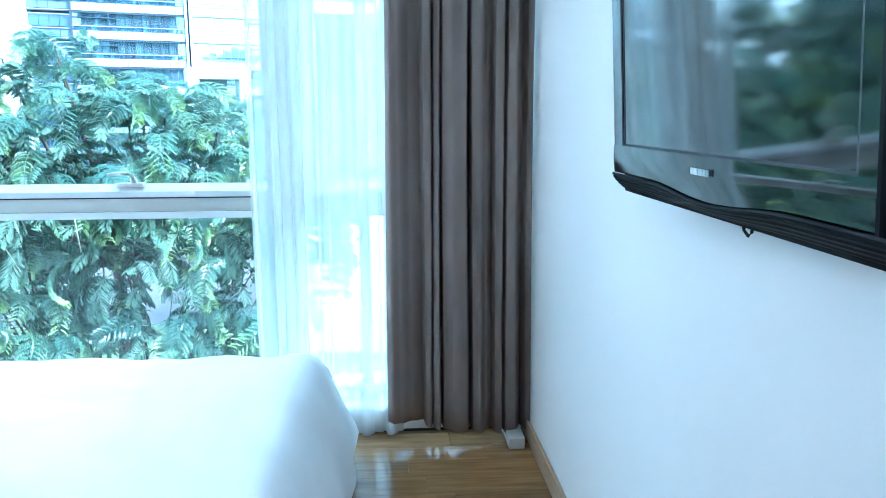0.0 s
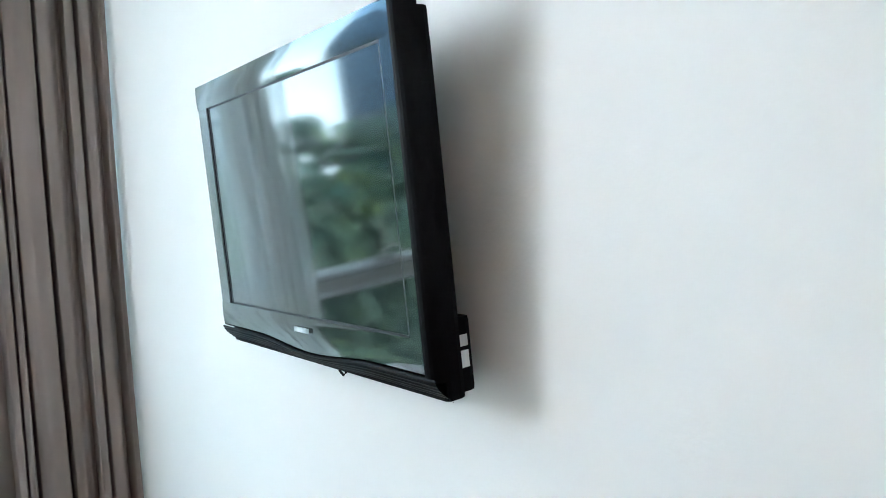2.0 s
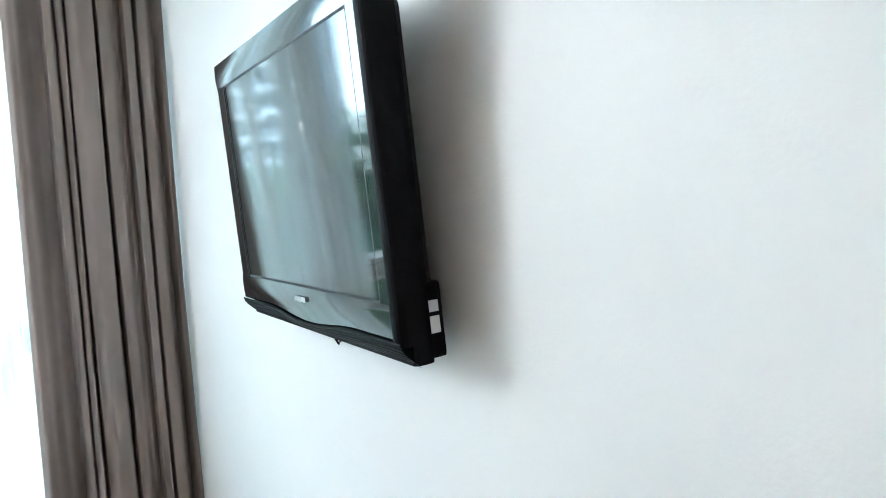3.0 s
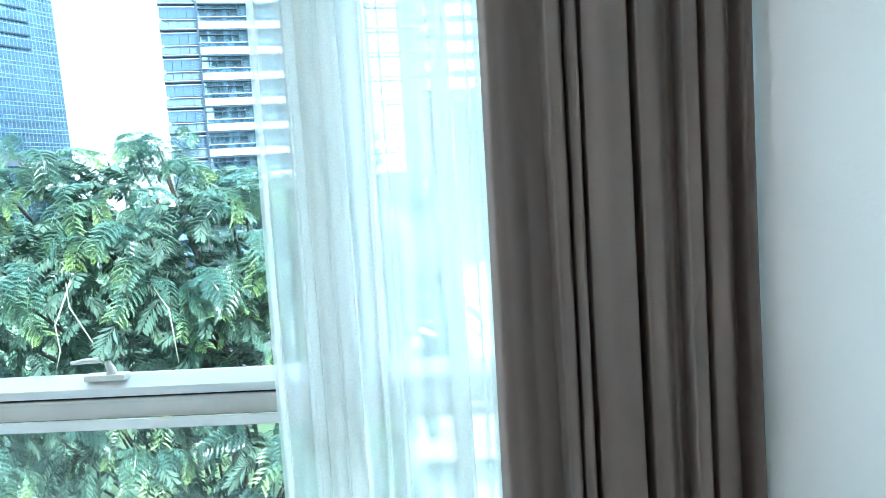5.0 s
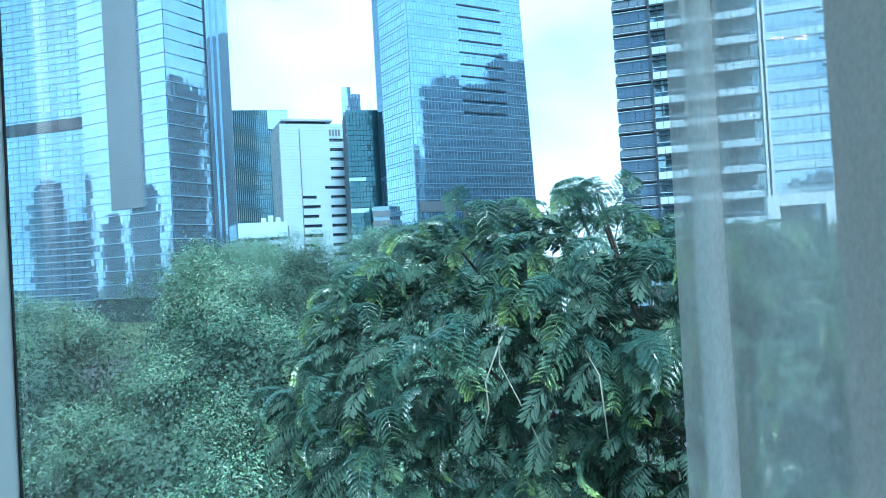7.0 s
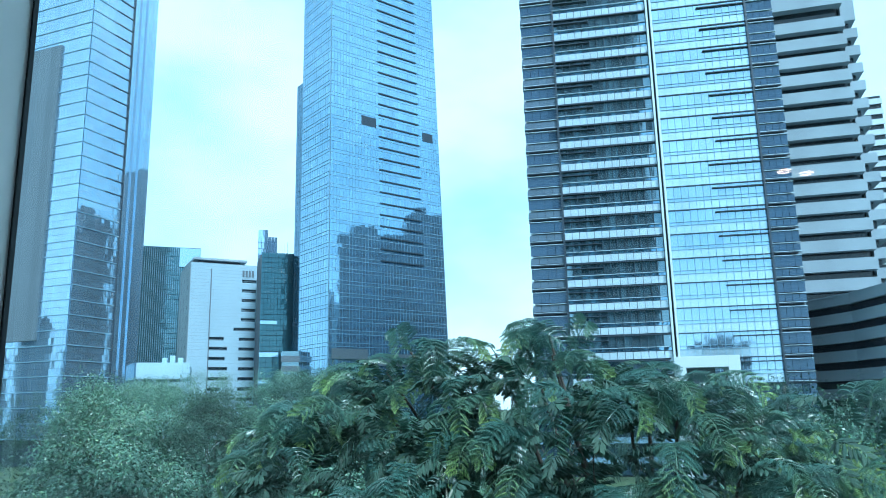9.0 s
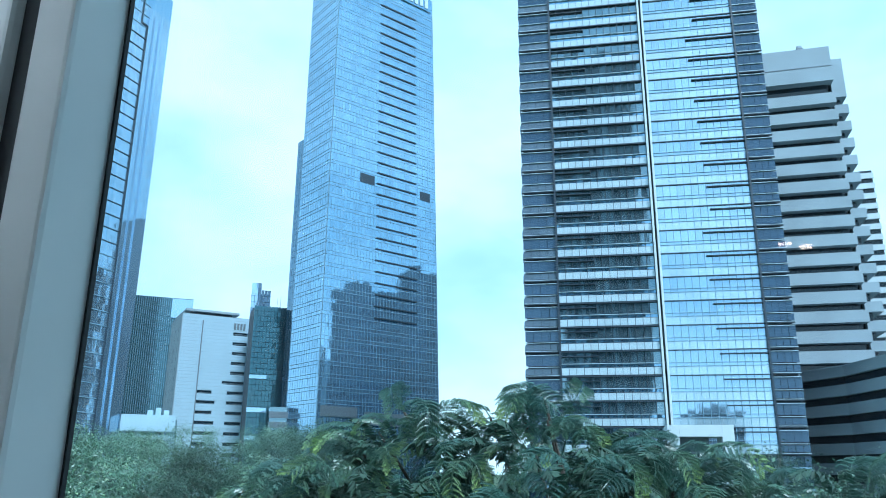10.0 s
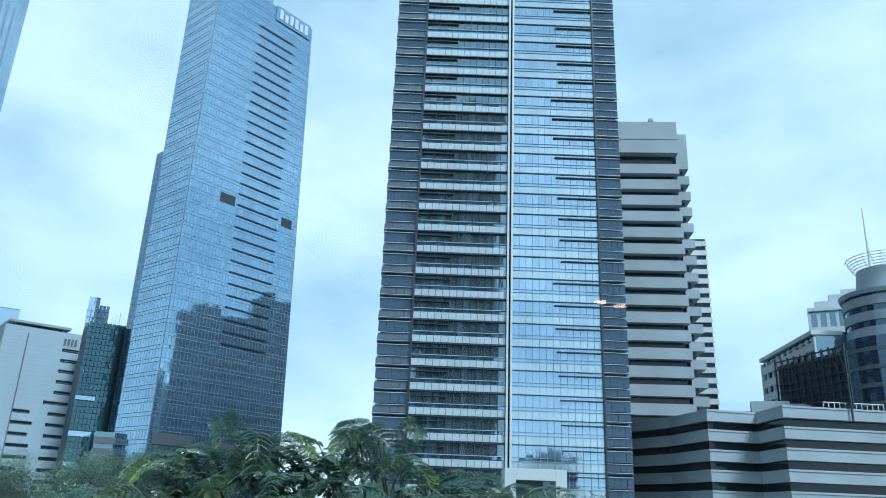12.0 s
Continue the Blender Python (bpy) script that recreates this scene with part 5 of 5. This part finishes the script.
def scatter(name, kinds, places, material, parent, seed, young_lit=0.25):
    """Joins many turned copies of the given leafy pieces into one crown mesh."""
    r = np.random.RandomState(seed)
    allv, ally = [], []
    for pos, out, size in places:
        v, yo = kinds[r.randint(len(kinds))]
        h = math.atan2(out[1], out[0]) + r.normal(0, 0.35)
        tilt = max(-1.2, min(1.2, math.asin(max(-1, min(1, out[2]))) + r.normal(0, 0.25)))
        roll = r.normal(0, 0.45)
        m = np.array((Matrix.Rotation(h, 3, "Z") @ Matrix.Rotation(-tilt * 0.75, 3, "Y") @ Matrix.Rotation(roll, 3, "X")))
        allv.append((v * size) @ m.T + np.array(pos))
        fresh = r.rand() < young_lit
        ally.append(np.clip(yo * (r.uniform(0.7, 1.2) if fresh else 0.22) + (r.uniform(0.0, 0.10) if fresh else 0), 0, 1))
    v, yo = np.concatenate(allv), np.concatenate(ally)
    q = np.arange(len(v)).reshape(-1, 4)
    ob = tagged(new(name, big_mesh(name, v, q, yo, material)), kind="stuff")
    ob.parent = parent
    return ob


def lobes_places(lobes, per_area, r, size, face=None, low=-0.35):
    """Points on the outer skin of a set of ellipsoids, with the outward direction at each."""
    out = []
    for cx, cy, cz, rx, ry, rz in lobes:
        n = int(per_area * (rx * ry + rx * rz + ry * rz) * 4 + r.uniform(0.3, 1.0))
        for _ in range(n):
            d = unit(r.normal(0, 1, 3))
            if d[2] < low or (face is not None and d[0] * face[0] + d[1] * face[1] < -0.45):
                continue
            k = r.uniform(0.82, 1.04)
            p = np.array([cx + d[0] * rx * k, cy + d[1] * ry * k, cz + d[2] * rz * k])
            inside = any(((p[0] - a) / x) ** 2 + ((p[1] - b) / y) ** 2 + ((p[2] - c) / z) ** 2 < 0.55 for a, b, c, x, y, z in lobes if (a, b, c) != (cx, cy, cz))
            if inside:
                continue
            nrm = unit(np.array([d[0] / rx, d[1] / ry, d[2] / rz]))
            out.append((p, nrm, size * r.uniform(0.75, 1.25)))
    return out


def tree(name, base, lobes, label, kinds, material, per_area, size, seed, limb=0.10, trunk=0.28, face=None, young_lit=0.25, inner=None, low=-0.35, core=None):
    r = np.random.RandomState(seed)
    ob = tagged(empty(name, *base), label, "tree")
    inv = np.array(base)
    bm = bmesh.new()
    top = np.mean([[a, b, c - 0.3 * z] for a, b, c, x, y, z in lobes], axis=0) - inv
    mid = top * np.array([0.4, 0.4, 0.55])
    tube_into(bm, [(0, 0, 0), tuple(mid * 0.5 + np.array([0.15, 0.1, 0])), tuple(mid)], [trunk * 1.35, trunk, trunk * 0.85], 10)
    part("trunk", bm, MAT_BARK, ob, "grey-brown trunk", True)
    for a, b, c, x, y, z in lobes:
        ctr = np.array([a, b, c]) - inv
        for k in range(3 if len(lobes) < 12 else 1):
            d = unit(np.array([r.normal(), r.normal() + 0.5, abs(r.normal()) + 0.3]))
            tip = ctr + d * np.array([x, y, z]) * (0.6 if len(lobes) < 12 else -0.1) + np.array([0, 0.35 if len(lobes) > 11 else 0.0, 0])
            m1 = mid + (tip - mid) * 0.45 + r.normal(0, 0.3, 3)
            bm = bmesh.new()
            tube_into(bm, [tuple(mid), tuple(m1), tuple(tip)], [limb, limb * 0.6, limb * 0.18], 6)
            part("limb", bm, MAT_BARK, ob, "", True)
    places = lobes_places([(a - inv[0], b - inv[1], c - inv[2], x, y, z) for a, b, c, x, y, z in lobes], per_area, r, size, face, low)
    scatter("crown", kinds, places, material, ob, seed, young_lit)
    # inner leaves in a darker colour, which paints shade into the crown's gaps
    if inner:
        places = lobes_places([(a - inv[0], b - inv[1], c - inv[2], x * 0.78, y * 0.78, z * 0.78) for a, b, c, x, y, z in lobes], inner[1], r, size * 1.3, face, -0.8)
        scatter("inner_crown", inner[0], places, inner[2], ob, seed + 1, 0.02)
    # dark leaf core: the shade between the billows, given as colour
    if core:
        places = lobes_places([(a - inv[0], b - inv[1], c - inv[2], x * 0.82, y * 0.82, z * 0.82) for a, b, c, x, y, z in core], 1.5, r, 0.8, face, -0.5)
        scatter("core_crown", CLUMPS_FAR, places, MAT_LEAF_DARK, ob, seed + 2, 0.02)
    return ob


def sight(az, el, d):
    """A place in the park by bearing, height angle and distance from the window."""
    a = radians(az)
    return -1.57 - math.sin(a) * d, -0.28 + math.cos(a) * d, 1.35 + d * math.tan(radians(el))


NEAR_LOBES = []
rn = random.Random(8)
for az, el, d, rad in ((32.2, 3.0, 9.4, 0.75), (34.6, 1.2, 9.6, 0.8), (26.4, 2.8, 9.2, 0.75), (23.2, 3.6, 9.0, 0.8), (20.0, 2.0, 8.9, 0.8), (15.0, 0.6, 8.7, 0.8), (11.6, -1.6, 8.6, 0.8), (8.2, -4.2, 8.5, 0.75), (4.6, -7.2, 8.4, 0.75),
                       (37.6, -0.6, 9.8, 0.8), (41.0, -3.2, 10.0, 0.85), (43.4, -6.5, 10.2, 0.8), (29.4, 0.4, 9.5, 0.9), (18.0, 0.2, 9.6, 0.9), (25.0, 0.4, 9.8, 1.0), (33.0, -1.4, 10.2, 1.0)):
    x, y, z = sight(az, el, d)
    NEAR_LOBES.append((x, y, z - rad * 1.05, rad, rad, rad * 1.1))
for el in (-5.5, -10.5, -16, -22, -29):
    for az in range(4, 43, 6):
        x, y, z = sight(az + rn.uniform(-1.6, 1.6), el + rn.uniform(-2, 2) - 0.10 * abs(az - 26), 8.7 + rn.uniform(-0.5, 1.0) + 0.03 * abs(az - 22))
        rad = rn.uniform(0.62, 0.95)
        NEAR_LOBES.append((x, y, z, rad, rad, rad * 1.1))
# the dark inner sprays paint the shade behind the plumes
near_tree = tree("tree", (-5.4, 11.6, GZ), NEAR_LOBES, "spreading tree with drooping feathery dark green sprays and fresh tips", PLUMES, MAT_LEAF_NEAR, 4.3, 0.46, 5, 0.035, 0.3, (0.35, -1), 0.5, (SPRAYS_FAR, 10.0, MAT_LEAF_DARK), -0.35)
for line in (((-5.30, 6.20, 0.60), (-5.46, 6.08, 0.13), (-5.42, 6.06, -0.15), (-5.50, 6.05, -0.42)), ((-5.60, 6.60, 0.55), (-5.33, 6.17, 0.31), (-5.16, 6.28, -0.13), (-4.96, 6.40, -0.68)), ((-4.6, 6.7, 0.4), (-4.3, 6.4, 0.2), (-4.2, 6.3, -0.4))):
    bm = bmesh.new()
    tube_into(bm, [(x + 5.4, y - 11.6, z - GZ) for x, y, z in line], [0.010, 0.009, 0.007, 0.005][:len(line)], 6)
    part("bare_twig", bm, MAT_TWIG, near_tree, "pale bare hanging twig", True)
# long leader shoots that stand above the crown
r_ = np.random.RandomState(77)
shoots = []
for az, el, d in ((24.3, 7.4, 9.2), (22.3, 7.4, 9.0), (26.6, 6.0, 9.3), (32.6, 6.3, 9.5), (31.2, 5.8, 9.4), (34.4, 4.8, 9.6), (20.3, 5.8, 9.0), (17.0, 3.4, 8.8), (15.0, 4.0, 8.7), (12.5, 3.2, 8.6), (37.0, 3.3, 9.8), (39.6, 1.6, 9.9), (9.6, 0.6, 8.6), (42.2, -0.9, 10.0), (44.0, -3.0, 10.1), (28.4, 3.4, 9.4)):
    for k in range(4):
        a = radians(az + r_.normal(0, 0.7))
        p = np.array([-1.55 - math.sin(a) * d, math.cos(a) * d - 0.3, 1.34 + d * math.tan(radians(el - 2.0)) - 0.13 * k])
        h = r_.uniform(0, 6.28)
        shoots.append((p, np.array([math.cos(h), math.sin(h) * 0.5 - 0.2, 0.45]), r_.uniform(0.42, 0.68)))
sh_tree = tagged(empty("tree", -5.6, 11.6, GZ), "upper shoots of the feathery tree, arching over its crown", "tree")
bm = bmesh.new()
tube_into(bm, [(0, 0, 0), (0.1, -0.3, 4.5), (0.4, -1.2, 8.2)], [0.2, 0.16, 0.1], 8)
part("trunk", bm, MAT_BARK, sh_tree, "", True)
for p, o, s in shoots[::4]:
    bm = bmesh.new()
    tip = Vector(p) - Vector((-5.6, 11.6, GZ))
    tube_into(bm, [(0.4, -1.2, 8.2), tuple(Vector((0.4, -1.2, 8.2)).lerp(tip, 0.6) + Vector((0, 0.9, -1.2))), tuple(tip)], [0.07, 0.045, 0.015], 6)
    part("limb", bm, MAT_BARK, sh_tree, "", True)
scatter("crown", PLUMES, [(p - np.array([-5.6, 11.6, GZ]), o, s) for p, o, s in shoots], MAT_LEAF_NEAR, sh_tree, 9, 0.35)

# fine-leaved trees beside it
FINE = [((-15.0, 16.0), [(-14.0, 14.5, -3.4, 3.0, 2.6, 4.0), (-17.2, 16.5, -2.6, 3.2, 3.0, 4.2), (-12.2, 12.8, -5.2, 2.2, 2.0, 3.4)]),
        ((-22.0, 17.0), [(-21.5, 15.0, -2.8, 3.4, 3.0, 4.4), (-25.5, 17.0, -2.4, 3.6, 3.0, 4.6)]),
        ((-19.0, 24.0), [(-18.5, 23.0, -2.4, 4.2, 3.2, 4.8), (-24.0, 25.0, -2.2, 4.0, 3.2, 5.0), (-13.5, 21.5, -3.6, 3.4, 3.0, 4.0)]),
        ((-27.0, 12.0), [(-26.5, 10.5, -3.6, 3.6, 3.0, 4.4), (-31.0, 13.0, -2.9, 3.8, 3.2, 5.0)]),
        ((-32.0, 17.0), [(-32.0, 15.0, -2.8, 3.6, 3.0, 4.6), (-29.0, 18.5, -3.0, 3.4, 3.0, 4.4), (-24.0, 11.6, -5.0, 3.2, 2.6, 3.6)]),
        ((-16.0, 10.5), [(-15.2, 10.0, -5.2, 2.8, 2.4, 3.4), (-19.0, 11.0, -4.8, 3.0, 2.6, 3.8)])]
def billows(lobes, n, seed):
    """Breaks big crown shapes up into many smaller rounded masses."""
    r = np.random.RandomState(seed)
    out = []
    for cx, cy, cz, rx, ry, rz in lobes:
        for _ in range(n):
            d = unit(r.normal(0, 1, 3) + np.array([0.2, -0.35, 0.35]))
            s = r.uniform(0.22, 0.42)
            out.append((cx + d[0] * rx * 0.8, cy + d[1] * ry * 0.8, cz + d[2] * rz * 0.86, rx * s, ry * s, rz * s * 0.85))
    return out


for k, (b, lb) in enumerate(FINE):
    whole = [(p, q, s - 1.05, u, v, w) for p, q, s, u, v, w in lb]
    lb = billows(whole, 8, k)
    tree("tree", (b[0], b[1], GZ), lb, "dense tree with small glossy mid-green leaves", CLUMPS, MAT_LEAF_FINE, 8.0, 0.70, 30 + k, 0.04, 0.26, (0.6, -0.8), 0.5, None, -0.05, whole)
# two round trees that stand above the rest
for az, dist, top, rad, m, seed in ((55.2, 31, 2.85, 0.95, MAT_LEAF_FINE, 91), (53.0, 33, 1.9, 0.9, MAT_LEAF_FINE, 94), (47.3, 44, 2.95, 1.25, MAT_LEAF_DARK, 92), (44.6, 46, 1.7, 1.0, MAT_LEAF_DARK, 95), (49.6, 40, 1.3, 1.0, MAT_LEAF_DARK, 93)):
    x, y = -1.5 - math.sin(radians(az)) * dist, -0.3 + math.cos(radians(az)) * dist
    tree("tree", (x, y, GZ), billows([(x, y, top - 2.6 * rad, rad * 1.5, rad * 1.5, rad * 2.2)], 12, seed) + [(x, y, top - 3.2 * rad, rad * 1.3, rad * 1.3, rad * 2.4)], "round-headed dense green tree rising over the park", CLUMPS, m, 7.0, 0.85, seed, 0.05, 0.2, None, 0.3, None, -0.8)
# trees farther off
FAR = [(-40, 42, 5.5, 5.4, MAT_LEAF_DARK), (-47, 50, 6.5, 6.2, MAT_LEAF_FINE), (-33, 40, 4.5, 4.9, MAT_LEAF_DARK), (-58, 48, 6.5, 5.6, MAT_LEAF_FINE), (-70, 46, 7, 5.6, MAT_LEAF_DARK), (-80, 60, 8, 6.2, MAT_LEAF_FINE),
       (-26, 60, 6, 5.4, MAT_LEAF_DARK), (-12, 62, 6, 4.4, MAT_LEAF_DARK), (-4.5, 34, 4.0, 5.0, MAT_LEAF_DARK), (0.5, 40, 4.6, 5.3, MAT_LEAF_DARK), (5.5, 38, 4.6, 5.4, MAT_LEAF_FINE), (11, 42, 5, 5.6, MAT_LEAF_DARK),
       (-3.0, 24, 2.6, 3.9, MAT_LEAF_FINE), (2.5, 27, 2.8, 4.2, MAT_LEAF_DARK), (7, 26, 3.0, 4.4, MAT_LEAF_FINE), (17, 45, 5.5, 6, MAT_LEAF_FINE), (-90, 75, 9, 7, MAT_LEAF_DARK), (-52, 62, 6, 6, MAT_LEAF_DARK)]
for k, (x, y, rad, rz, m) in enumerate(FAR):
    r2 = random.Random(k)
    lb = [(x + r2.uniform(-0.5, 0.5) * rad, y + r2.uniform(-0.4, 0.4) * rad, GZ + 10.6 - rz * 0.75 + r2.uniform(-0.8, 0.8) + 0.02 * y - (1.5 if rad < 4 else 0) - (1.3 if x > -1 else 0) + (1.8 if x < -30 else 0), rad * r2.uniform(0.6, 0.8), rad * 0.7, rz * r2.uniform(0.75, 0.95)) for _ in range(3)]
    tree("tree", (x, y, GZ), lb, "rounded dark green tree in the park, far off" if m is MAT_LEAF_DARK else "rounded mid-green tree in the park, far off", CLUMPS_FAR, m, 0.7, 0.62, 60 + k, 0.12, 0.35, None, 0.2, None, -0.6)

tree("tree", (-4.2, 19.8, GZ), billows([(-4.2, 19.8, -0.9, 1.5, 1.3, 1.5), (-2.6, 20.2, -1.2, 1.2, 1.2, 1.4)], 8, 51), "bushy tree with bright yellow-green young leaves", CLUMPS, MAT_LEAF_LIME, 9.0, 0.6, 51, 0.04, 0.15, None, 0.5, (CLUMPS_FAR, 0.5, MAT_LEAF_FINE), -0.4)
tree("tree", (-5.4, 32.0, GZ), [(-5.4, 32, -1.6, 1.9, 1.9, 1.2), (-5.4, 32, -0.2, 1.4, 1.4, 1.0), (-5.4, 32, 0.9, 0.9, 0.9, 0.8), (-5.4, 32, 1.7, 0.5, 0.5, 0.7)], "tiered dark green conifer-like tree in the park", CLUMPS, MAT_LEAF_DARK, 6.0, 0.7, 52, 0.05, 0.16, None, 0.2, None, -0.6)

# ---- street lamps with curved twin arms ----
def street_lamp(az, d, top):
    x, y = polar(az, d)
    ob = tagged(empty("street_lamp", x, y, GZ), "white street lamp with two curved arms", "street lamp", "street lamps")
    h = top - GZ
    bm = bmesh.new()
    tube_into(bm, [(0, 0, 0), (0, 0, h * 0.5), (0, 0, h)], [0.10, 0.08, 0.05], 8)
    part("pole", bm, MAT_STEELW, ob, "", True)
    for sg in (-1, 1):
        bm = bmesh.new()
        tube_into(bm, [(sg * 1.45 * (1 - math.cos(k * math.pi / 18)), 0, h - 0.8 + 1.25 * math.sin(k * math.pi / 18)) for k in range(10)], [0.04 - 0.0013 * k for k in range(10)], 6)
        arm = part("arm", bm, MAT_STEELW, ob, "", True)
        bm = bmesh.new()
        box_into(bm, sg * 1.62 - 0.22, sg * 1.62 + 0.22, -0.09, 0.09, h + 0.39, h + 0.46, 0.03)
        part("lamp_head", bm, MAT_STEELW, arm)
    return ob


street_lamp(45.9, 44, -0.5)
street_lamp(42.0, 46, -0.7)
